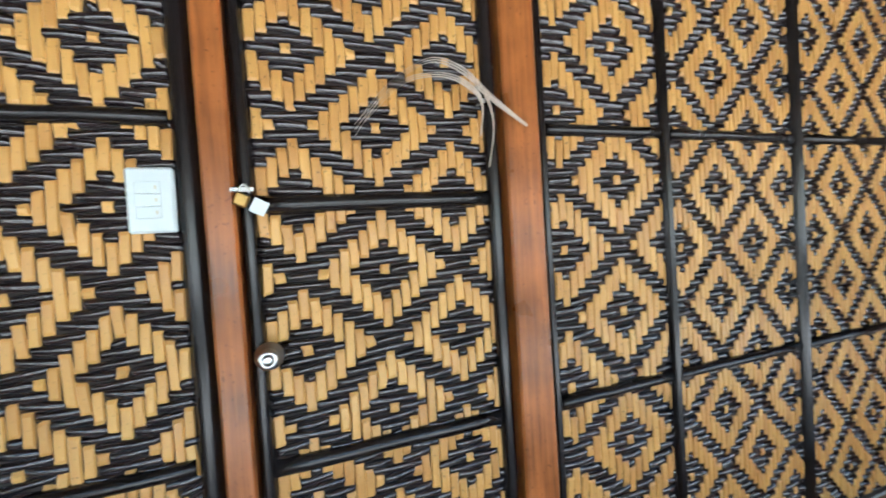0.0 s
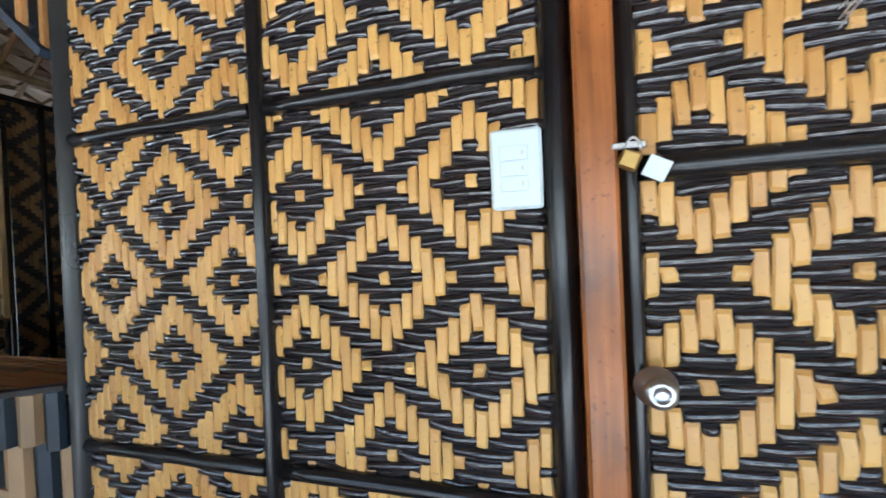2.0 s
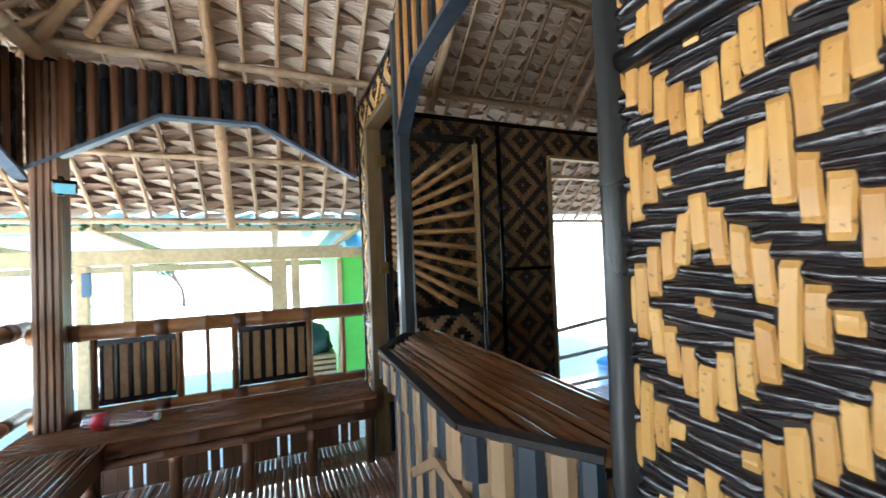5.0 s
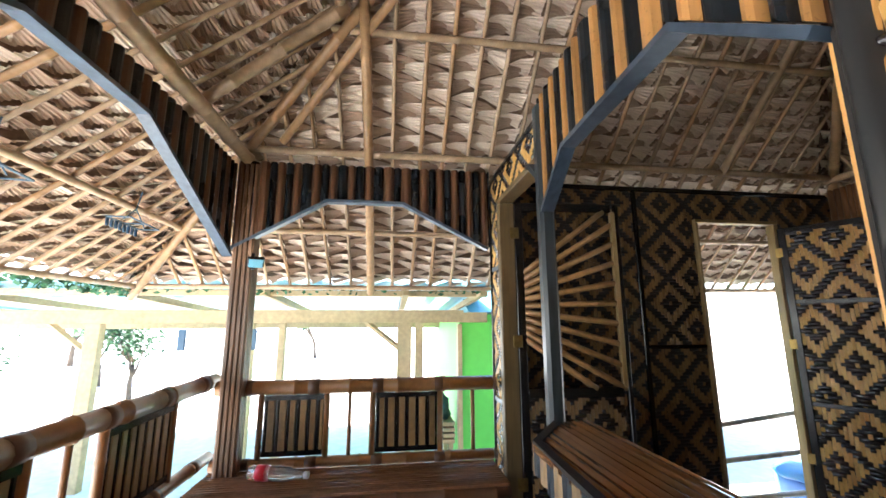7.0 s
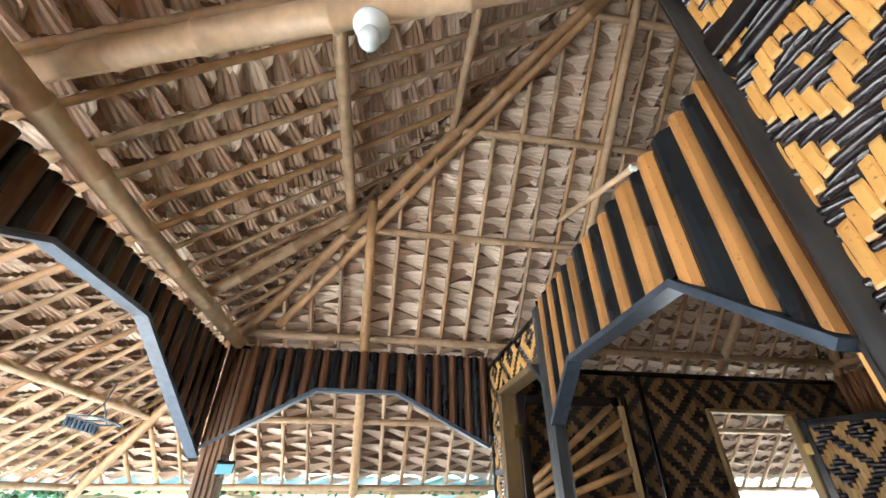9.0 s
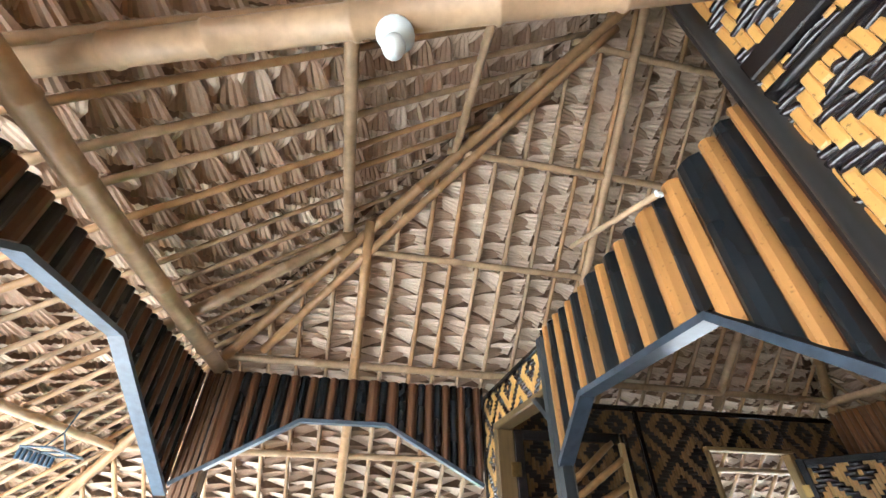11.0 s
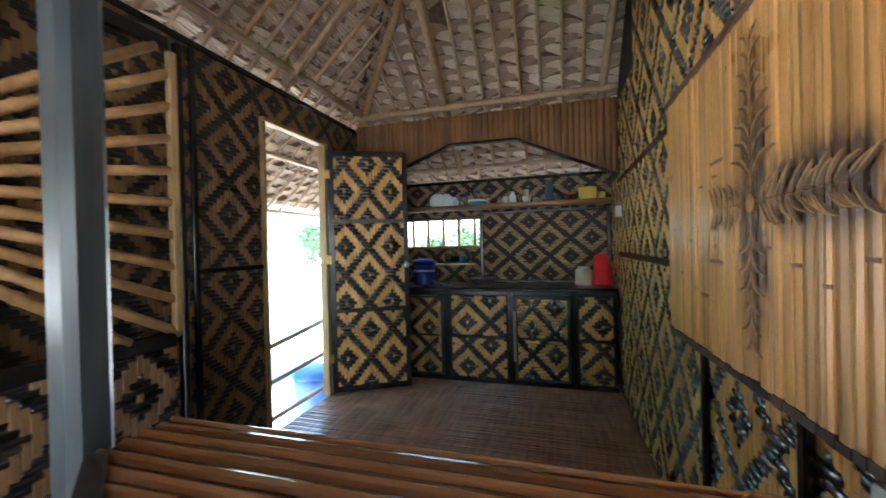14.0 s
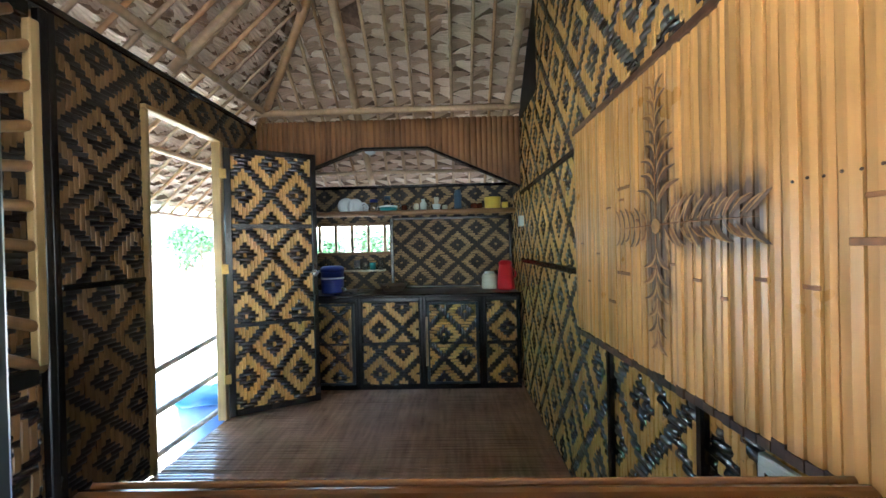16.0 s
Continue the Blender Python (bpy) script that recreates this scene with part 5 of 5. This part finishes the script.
# on the worktop
cooler = vessel("water_cooler", "blue insulated water jug with a white band", "jug", (-3.22, 4.34, WT), [(0.01, 0), (0.10, 0.002), (0.105, 0.02), (0.108, 0.20), (0.01, 0.201)], "blue_plastic",
                [("band", [(0.1085, 0.135), (0.1105, 0.137), (0.1105, 0.15), (0.1085, 0.152)], "white_plastic"), ("lid", [(0.01, 0.20), (0.113, 0.202), (0.113, 0.235), (0.09, 0.255), (0.03, 0.262), (0.005, 0.262)], "blue_plastic")], 24)
part("tap", pole((0.1, -0.03, 0.04), (0.14, -0.05, 0.035), 0.012, sides=8, node=9), "white_plastic", cooler)
vessel("basin", "shallow steel basin on the worktop", "basin", (-2.64, 4.38, WT), [(0.01, 0.002), (0.085, 0.0), (0.10, 0.012), (0.135, 0.062), (0.142, 0.066), (0.136, 0.068), (0.095, 0.016), (0.01, 0.010)], "steel", (), 28)
vessel("tray", "flat steel tray lying on the worktop", "tray", (-2.98, 4.37, WT), [(0.01, 0.001), (0.14, 0.0), (0.155, 0.012), (0.16, 0.013), (0.14, 0.006), (0.01, 0.006)], "steel", (), 28)
vessel("water_jug", "milky plastic water jug", "jug", (-1.70, 4.40, WT), [(0.01, 0), (0.072, 0.002), (0.076, 0.02), (0.074, 0.13), (0.06, 0.15), (0.01, 0.152)], "milky_plastic", [("lid", [(0.01, 0.15), (0.05, 0.152), (0.046, 0.17), (0.01, 0.172)], "white_plastic")])
red = vessel("pitcher", "tall red plastic pitcher with a lid", "pitcher", (-1.55, 4.34, WT), [(0.01, 0), (0.088, 0.002), (0.086, 0.03), (0.062, 0.235), (0.01, 0.236)], "red_plastic", [("lid", [(0.01, 0.235), (0.066, 0.237), (0.064, 0.262), (0.04, 0.278), (0.008, 0.28)], "red_plastic")], 20)
bm = bmesh.new()
pts = [Vector((0.05 + 0.05 * math.sin(math.pi * f), 0.02, 0.22 - 0.15 * f)) for f in [k / 8 for k in range(9)]]
add_loft(bm, [[p + Vector((0.009 * math.cos(b), 0.012 * math.sin(b), 0)) for b in [2 * math.pi * j / 6 for j in range(6)]] for p in pts])
part("handle", bm, "red_plastic", red)
for x, dz in ((-3.02, 0.10), (-2.94, 0.08), (-2.86, 0.07), (-2.78, 0.12)):
    vessel("drinking_glass", "glass on the narrow shelf below the window", "glass", (x, 4.51, 1.0755), [(0.02, 0.0), (0.028, 0.001), (0.034, dz), (0.032, dz + 0.001), (0.027, 0.006), (0.004, 0.005)], "clear" if dz != 0.07 else "teal_plastic")

# on the shelf
for x, r in ((-3.12, 0.085), (-3.03, 0.08), (-2.95, 0.06)):
    t = thing("plate", "white plate leaning upright on the shelf", "plate", "plates on the shelf", at=(x, 4.50, SH))
    part("disc", turned([(0.004, 0.0), (r * 0.6, 0.001), (r, 0.012), (r, 0.015), (r * 0.58, 0.005), (0.004, 0.004)], (0, 0.03, r * 0.985), 24, Vector((0, -1, 0.25)).to_track_quat('Z', 'Y')), "white_plastic", t, smooth=True)
vessel("storage_tub", "teal plastic tub with a white lid", "tub", (-2.68, 4.45, SH), [(0.01, 0), (0.075, 0.002), (0.088, 0.05), (0.01, 0.051)], "teal_plastic", [("lid", [(0.01, 0.05), (0.092, 0.052), (0.092, 0.066), (0.01, 0.067)], "white_plastic")])
vessel("glass_jar", "clear glass jar with a blue lid", "jar", (-2.83, 4.48, SH), [(0.01, 0), (0.045, 0.002), (0.048, 0.09), (0.03, 0.11), (0.01, 0.111)], "clear", [("lid", [(0.01, 0.11), (0.04, 0.112), (0.04, 0.14), (0.01, 0.141)], "blue_plastic")])
vessel("glass_jar", "clear glass jar with a blue lid", "jar", (-2.70, 4.53, SH), [(0.01, 0), (0.04, 0.002), (0.04, 0.12), (0.025, 0.14), (0.01, 0.141)], "clear", [("lid", [(0.01, 0.14), (0.032, 0.142), (0.032, 0.175), (0.01, 0.176)], "slate_plastic")])
for x, h, m in ((-2.52, 0.07, "amber"), (-2.46, 0.08, "clear"), (-2.40, 0.085, "milky_plastic")):
    vessel("small_jar", "small spice jar on the shelf", "jar", (x, 4.45, SH), [(0.008, 0), (0.028, 0.001), (0.028, h * 0.8), (0.02, h), (0.004, h + 0.001)], m)
vessel("white_bottle", "white plastic bottle on the shelf", "bottle", (-2.33, 4.43, SH), [(0.008, 0), (0.032, 0.001), (0.032, 0.085), (0.016, 0.105), (0.004, 0.106)], "white_plastic", [("cap", [(0.004, 0.105), (0.017, 0.106), (0.017, 0.125), (0.004, 0.126)], "white_plastic")])
vessel("white_cup", "white cup with a blue rim", "cup", (-2.20, 4.43, SH), [(0.008, 0), (0.03, 0.001), (0.042, 0.07), (0.039, 0.071), (0.027, 0.008), (0.004, 0.007)], "white_plastic", [("stem", [(0.008, 0.0712), (0.02, 0.072), (0.024, 0.14), (0.004, 0.141)], "milky_plastic")])
vessel("dark_thermos", "tall dark steel flask on the shelf", "flask", (-1.99, 4.46, SH), [(0.008, 0), (0.036, 0.001), (0.037, 0.17), (0.03, 0.185), (0.03, 0.21), (0.004, 0.212)], "slate_plastic")
vessel("small_jar", "small amber jar on the shelf", "jar", (-1.83, 4.45, SH), [(0.008, 0), (0.035, 0.001), (0.035, 0.06), (0.026, 0.075), (0.004, 0.076)], "amber")
for x, h, m in ((-2.92, 0.10, "clear"), (-2.58, 0.10, "clear"), (-2.28, 0.10, "clear"), (-2.12, 0.07, "milky_plastic"), (-1.93, 0.09, "clear"), (-1.77, 0.08, "amber")):
    vessel("glass_jar", "small jar standing on the shelf", "jar", (x, 4.50, SH), [(0.008, 0), (0.026, 0.001), (0.027, h * 0.85), (0.021, h), (0.004, h + 0.001)], m)
vessel("yellow_tub", "yellow plastic tub on the shelf", "tub", (-1.65, 4.43, SH), [(0.008, 0), (0.075, 0.002), (0.08, 0.11), (0.082, 0.112), (0.082, 0.125), (0.004, 0.127)], "yellow_plastic")
vessel("yellow_cup", "small yellow cup on the shelf", "cup", (-1.53, 4.43, SH), [(0.008, 0), (0.028, 0.001), (0.032, 0.075), (0.03, 0.076), (0.025, 0.008), (0.004, 0.007)], "yellow_plastic")
fl = thing("ceiling_lamp", "white round lamp holder on a pole behind the arch", "lamp", at=(-2.80, 4.23, 2.185))
part("base", turned([(0.004, 0.03), (0.05, 0.028), (0.05, 0.0), (0.02, -0.02), (0.004, -0.021)], (0, 0, 0), 16), "white_plastic", fl, smooth=True)
part("mount", pole((0, 0, 0.02), (0, 0.02, 0.28), 0.012, sides=8, node=9), "bamboo", fl)
sk = thing("wall_socket", "small white socket box on the side wall", "socket", at=(RIGHT_X - 0.012, 4.0, 1.50))
part("box", box((-0.03, -0.03, -0.045), (0.012, 0.03, 0.045), 0.004), "white_plastic", sk)

# ---- burnt-drawing board on the side wall ----
board = thing("decorated_board", "honey bamboo-slat board with a burnt drawing of a leafy branch", "board", at=(RIGHT_X, 1.75, 1.35))
BX = -0.028
y, k = 1.03, 0
while y < 2.46:
    e = min(y + random.uniform(0.026, 0.042), 2.47)
    f = BX - random.uniform(0.003, 0.008)
    gp = random.choice((0.0006, 0.0010, 0.0016, 0.0022, 0.0034))
    ring = [(BX + 0.006, y + gp), (f + 0.002, y + gp + 0.0015), (f, (y + e) / 2), (f + 0.002, e - 0.0026), (BX + 0.006, e - 0.0006)]
    bm = bmesh.new()
    lean = random.uniform(-0.004, 0.004)
    rows = []
    for z, swell in ((-0.445, 0), (-0.30, 0.001), (0.02 * math.sin(k), 0.0), (0.30, 0.001), (0.46, 0)):
        rows.append([(a - swell, b - 1.75 + lean * z * 2, z) for a, b in ring])
    add_loft(bm, rows)
    part("slat", bm, "board_slat", board)
    if k % 3 == 2:
        zz = random.uniform(-0.3, 0.1)
        part("node_ridge", box((f - 0.0015, y - 1.75 + 0.002, zz), (f + 0.003, min(e, 2.47) - 1.75 - 0.002, zz + 0.008), 0.001), "toasted", board)
    s0 = -0.448 - 0.034 * (y - 1.03) / 1.44
    s1 = s0 + random.uniform(0.018, 0.030)
    part("scorched_end", box((f - 0.0012, y - 1.75, s0), (BX + 0.0062, e - 1.75 - 0.0004, s1), 0.001), random.choice(("burnt", "toasted_dark")), board, "scorched dark slat end")
    y, k = e, k + 1
part("scorched_edge", box((BX - 0.010, -0.72, 0.456), (BX + 0.008, 0.72, 0.484), 0.004), "toasted_dark", board, "scorched dark edge strip")
part("back_board", box((BX + 0.0065, -0.72, -0.44), (0.006, 0.72, 0.48)), "black_wood", board)
for k in range(6):
    part("nail", turned([(0.001, 0), (0.0028, 0.0005), (0.0028, 0.002), (0.001, 0.0024)], (BX - 0.008, -0.491 - 0.0285 * k, 0.043 + 0.002 * (k % 2)), 8, Vector((-1, 0, 0)).to_track_quat('Z', 'Y')), "burnt", board)


def stroke(a, b, width, bend, mat="burnt", out=0.0008):
    """A leaf-shaped scorch mark on the board from a to b (along the wall, up)."""
    a, b = Vector(a), Vector(b)
    d = b - a
    side = Vector((-d.y, d.x)).normalized()
    bm = bmesh.new()
    rows = []
    for k in range(8):
        f = k / 7
        c = a + d * f + side * bend * math.sin(math.pi * f)
        w = width * (math.sin(math.pi * min(1, f * 0.95 + 0.05)) ** 0.8 + 0.06)
        rows.append([(BX - 0.0085 - out, (c - side * w).x, (c - side * w).y), (BX - 0.0092 - out, c.x, c.y), (BX - 0.0085 - out, (c + side * w).x, (c + side * w).y)])
    add_loft(bm, rows, closed=False, caps=False)
    part("scorch_mark", bm, mat, board)


def leaf_mark(rs, a, b, width, bend):
    """A drawn leaf: a soft scorched side and a pale side left unburnt."""
    stroke(a, b, width * rs.uniform(0.8, 1.2), bend, rs.choice(("toasted", "toasted_dark", "toasted_dark")), 0.0002)
    d = (Vector(b) - Vector(a)).normalized() * 0.004
    e = Vector((-d.y, d.x)) * (1 if bend > 0 else -1) * 1.3
    stroke((a[0] + e.x, a[1] + e.y), (b[0] + e.x - d.x, b[1] + e.y - d.y), width * 0.5, bend, "board_leaf", 0.0006)


rs = random.Random(8)
CY, CZ = SCORCH
for k in range(15):                                # the branch towards the counter
    f = k / 14
    y0 = CY - 0.05 - 0.29 * f
    for sgn in (1, -1):
        ln = (0.078 - 0.02 * f) * rs.uniform(0.6, 1.25) * (1 if sgn > 0 else 0.75)
        y0 += rs.gauss(0, 0.006)
        leaf_mark(rs, (y0, CZ + 0.006 * sgn), (y0 - 0.045 - 0.02 * rs.random(), CZ + sgn * ln), 0.0052 * rs.uniform(0.8, 1.3), -0.006 * sgn * rs.uniform(0.2, 1.6))
for k in range(8):                                 # the upright stem with paired leaves
    f = k / 7
    z0 = CZ + 0.06 + 0.30 * f
    for sgn in (1, -1):
        leaf_mark(rs, (CY + 0.004 * sgn, z0), (CY + sgn * (0.10 - 0.055 * f) * rs.uniform(0.8, 1.2), z0 + 0.055), 0.009, 0.020 * sgn)
for k in range(6):                                 # leaves hanging below
    f = k / 5
    z0 = CZ - 0.06 - 0.24 * f
    for sgn in (1, -1):
        leaf_mark(rs, (CY + 0.003 * sgn, z0), (CY + sgn * (0.085 - 0.045 * f) * rs.uniform(0.8, 1.2), z0 - 0.06), 0.009, -0.018 * sgn)
for k in range(6):                                 # short branch the other way
    y0 = CY + 0.06 + 0.036 * k
    for sgn in (1, -1):
        leaf_mark(rs, (y0, CZ + 0.005 * sgn), (y0 + 0.035, CZ + sgn * rs.uniform(0.035, 0.075)), 0.008, 0.014 * sgn)
stroke((CY - 0.38, CZ), (CY + 0.26, CZ), 0.0022, 0.004, "toasted")
stroke((CY, CZ + 0.40), (CY, CZ - 0.34), 0.0022, 0.004, "toasted")
part("drawn_flower", turned([(0.001, 0), (0.022, 0.0004), (0.022, 0.0016), (0.001, 0.002)], (BX - 0.0094, CY, CZ), 16, Vector((-1, 0, 0)).to_track_quat('Z', 'Y')), "board_leaf", board)
for y0, z0, w in ((0.18, -0.16, 0.05), (0.28, -0.27, 0.03), (0.17, 0.13, 0.045), (-0.63, -0.060, 0.045)):   # toasted bars over the nodes
    part("node_bar", box((BX - 0.0098, y0 - w, z0 - 0.006), (BX - 0.0075, y0 + w, z0 + 0.006), 0.001), "toasted", board)

outlet = thing("power_outlet", "white double power outlet below the board", "outlet", at=(RIGHT_X - 0.012, 1.305, 0.830))
part("plate", box((-0.012, -0.062, -0.045), (0.006, 0.062, 0.045), 0.004), "white_plastic", outlet)
for y in (-0.035, 0.035):
    s_ = part("socket", box((-0.014, y - 0.022, -0.025), (-0.0125, y + 0.022, 0.025), 0.001), "white_plastic", outlet)
    for z in (-0.01, 0.01):
        part("slot", box((-0.0152, y - 0.004, z - 0.004), (-0.0142, y + 0.004, z + 0.004)), "black_wood", s_)

# ---- outside ----
def eave_fringe(a, b, thick):
    rng = random.Random(4)
    V, Fc = [], []
    a, b = Vector(a), Vector(b)
    d = b - a
    n = int(d.length / 0.02)
    for k in range(int(n * thick)):
        c = a + d * rng.random() + Vector((rng.uniform(-0.03, 0.03), rng.uniform(-0.03, 0.03), rng.uniform(-0.05, 0.02)))
        w, h = rng.uniform(0.015, 0.035), rng.uniform(0.02, 0.05)
        i = len(V)
        q = Matrix.Rotation(rng.random() * 6.28, 3, 'Z')
        V += [c + q @ Vector((-w, 0, 0)), c + q @ Vector((0, w * 0.4, -h * 0.4)), c + q @ Vector((w, 0, 0)), c + q @ Vector((0, -w * 0.4, h * 0.5))]
        Fc.append((i, i + 1, i + 2, i + 3))
    me = bpy.data.meshes.new("eave_fringe")
    me.from_pydata(V, [], Fc)
    me.materials.append(M["moss"])
    tagged(new("eave_fringe", me), "green netting fringe along the eave", "fringe", kind="stuff")


EZ = PLATE_Z - DROP - 0.04
eave_fringe((END_X - EAVE["end"], FRONT_Y - EAVE["front"], EZ), (END_X - EAVE["end"], 1.6, EZ), 0.7)
eave_fringe((END_X - EAVE["end"], FRONT_Y - EAVE["front"], EZ - 0.03), (1.0, FRONT_Y - EAVE["front"], EZ - 0.03), 2.6)

shed = thing("timber_shed", "open timber shed with a pale blue corrugated roof", "shed", at=(-6.2, 0, 0))
for y, w in ((-1.36, 0.05), (-0.98, 0.04), (0.53, 0.09), (0.72, 0.05), (-3.1, 0.08), (-5.2, 0.08)):
    part("post", box((-0.05, y - w, -0.55), (0.05, y + w, 1.32), 0.005), "shed_wood", shed)
part("beam", box((-0.06, -6.0, 1.32), (0.06, 1.62, 1.48), 0.006), "shed_wood", shed)
part("beam", box((-2.2, -6.0, 1.22), (-2.1, 1.25, 1.32), 0.006), "shed_wood", shed)
part("beam", box((0.9, -6.0, 1.60), (1.0, 1.40, 1.66), 0.006), "shed_wood", shed)
for y in (-5, -3.6, -2.2, -0.9, 0.5, 1.3):
    part("rafter", prism([(-2.6, 1.34), (1.2, 1.60), (1.2, 1.67), (-2.6, 1.41)], y - 0.03, y + 0.03), "shed_wood", shed)
for y in (-3.1, 0.53):
    part("strut", pole((-0.0, y, 0.95), (0.0, y - 0.5, 1.34), 0.035, sides=4, node=9), "shed_wood", shed)
bm = bmesh.new()
rows = []
for k in range(97):
    y = -6.2 + 7.7 * k / 96
    z = 0.022 * math.sin(k * math.pi / 2)
    rows.append([(-2.8, y, 1.43 + z), (1.3, y, 1.71 + z), (1.3, y, 1.717 + z), (-2.8, y, 1.437 + z)])
add_loft(bm, rows)
part("roof_sheet", bm, "roof_blue", shed, "pale blue corrugated roof sheet")
for y in (-2.15, -1.35):
    part("hook_cloth", box((0.06, y, 1.0), (0.09, y + 0.09, 1.25), 0.012), "slate_plastic", shed)
house = thing("green_house", "bright green painted house wall", "house", at=(-6.4, 2.9, -0.5))
part("wall", box((-3.0, -1.62, 0), (0.1, 1.6, 1.93), 0.01), "plaster_green", house)
part("corner_board", box((0.05, -1.66, 0), (0.14, -1.60, 1.80), 0.004), "shed_wood", house)
part("roof", prism([(-3.4, 1.95), (0.6, 1.95), (-1.4, 2.9)], -1.6, 1.7), "roof_blue", house)
bundle = thing("covered_bundle", "stack of boards under a green and blue sheet", "bundle", at=(-6.6, 0.95, -0.5))
for k in range(4):
    part("board", box((-0.3, -0.22 + 0.02 * k, 0.3 + 0.07 * k), (0.3, 0.25, 0.345 + 0.07 * k), 0.004), "shed_wood", bundle)
for x, y in ((-0.25, -0.15), (0.25, -0.15), (-0.25, 0.2), (0.25, 0.2)):
    part("leg", box((x - 0.03, y - 0.03, 0), (x + 0.03, y + 0.03, 0.3), 0.003), "shed_wood", bundle)
bm = bmesh.new()
bmesh.ops.create_icosphere(bm, subdivisions=3, radius=1)
for v in bm.verts:
    v.co = Vector((v.co.x * 0.3, v.co.y * 0.22, max(v.co.z, -0.3) * 0.28)) * (1 + 0.35 * noise.noise(v.co * 2.2)) + Vector((0, 0, 0.66))
part("sheet", bm, "tarp_green", bundle, "crumpled dark green sheet", smooth=True)

# stair rails and drum outside the side door
steps = thing("stair_rail", "grey bamboo rails of the outside landing", "railing", at=(-3.98, 3.6, -0.5))
for z, rise in ((1.02, 0.15), (0.76, 0.08), (0.49, 0.02)):
    part("rail", pole((0, -0.72, z), (0, 0.75, z + rise), 0.021, sides=7), "stair_rail", steps, smooth=True)
for y in (-0.76, 0.80):
    part("rail_post", pole((0, y, 0), (0, y, 1.25), 0.025, sides=8), "stair_rail", steps, smooth=True)
drum = thing("drum", "plastic drum wrapped in a blue and white sheet", "drum", at=(-4.33, 4.14, -0.52))
bm = bmesh.new()
add_turned(bm, [(0.02, 0), (0.27, 0.005), (0.285, 0.2), (0.29, 0.42), (0.27, 0.50), (0.02, 0.53)], (0, 0, 0), 28)
for v in bm.verts:
    v.co *= 1 + 0.05 * noise.noise(v.co * 5)
part("sheet", bm, "tarp", drum, smooth=True)
bm = bmesh.new()
add_turned(bm, [(0.285, 0.46), (0.30, 0.48), (0.29, 0.52), (0.20, 0.57), (0.02, 0.56)], (0, 0, 0), 28)
for v in bm.verts:
    v.co += Vector((0, 0, 0.05 * noise.noise(v.co * 6)))
part("cover", bm, "tarp_blue", drum, "crumpled blue cover", smooth=True)


# trees
def tree(x, y, h, seed):
    rng = random.Random(seed)
    t = thing("tree", "broad-leaved tree standing in full sun", "tree", "trees in the yard", at=(x, y, -0.52))
    bm = bmesh.new()
    tips = []

    def limb(p, d, r, length, level):
        n = 5
        pts = []
        for k in range(n + 1):
            pts.append((p.copy(), r * (1 - 0.55 * k / n)))
            p = p + d * length / n
            d = (d + Vector((rng.uniform(-0.2, 0.2), rng.uniform(-0.2, 0.2), rng.uniform(-0.05, 0.12)))).normalized()
        q = d.to_track_quat('Z', 'Y')
        add_loft(bm, [[c + q @ Vector((s * math.cos(a), s * math.sin(a), 0)) for a in [2 * math.pi * i / 6 for i in range(6)]] for c, s in pts])
        tips.append(p)
        if level < 2:
            for _ in range(4):
                dd = (d + Vector((rng.uniform(-1, 1), rng.uniform(-1, 1), rng.uniform(-0.1, 0.7)))).normalized()
                limb(pts[rng.choice((3, 4, 5))][0], dd, r * 0.5, length * 0.62, level + 1)

    limb(Vector((0, 0, 0)), Vector((0, 0, 1)), h * 0.035, h * 0.5, 0)
    part("trunk", bm, "bark", t, smooth=True)
    V, Fc = [], []
    for tip in tips:
        for _ in range(70):
            c = tip + Vector((rng.gauss(0, 0.11), rng.gauss(0, 0.11), rng.gauss(0, 0.08))) * h
            q = Euler((rng.uniform(-0.9, 0.9), rng.uniform(-0.9, 0.9), rng.uniform(0, 6.28))).to_matrix()
            s = h * rng.uniform(0.02, 0.04)
            i = len(V)
            V += [c + q @ Vector(v) * s for v in ((-1, 0, 0), (0, -0.45, 0.12), (1, 0, 0), (0, 0.45, 0.12))]
            Fc.append((i, i + 1, i + 2, i + 3))
    me = bpy.data.meshes.new("crown")
    me.from_pydata(V, [], Fc)
    me.materials.append(M["leaf"])
    ob = new("crown", me)
    ob.parent = t


for x, y, h, s in ((-12, 16, 2.6, 1), (-15, 19, 3.2, 2), (-10.2, 17.5, 2.4, 3), (-14, -8, 2.6, 4), (-20, -13, 3.4, 5), (-18, 23, 3.4, 6), (-11, -5.4, 2.0, 7),
                   (-26, -9, 3.4, 8), (-22, -3.4, 3.0, 9), (-9, -6.8, 1.7, 10), (-24, 14, 3.4, 11), (-6.2, 15, 2.4, 12), (-4.2, 12, 2.4, 13)):
    tree(x, y, h, s)
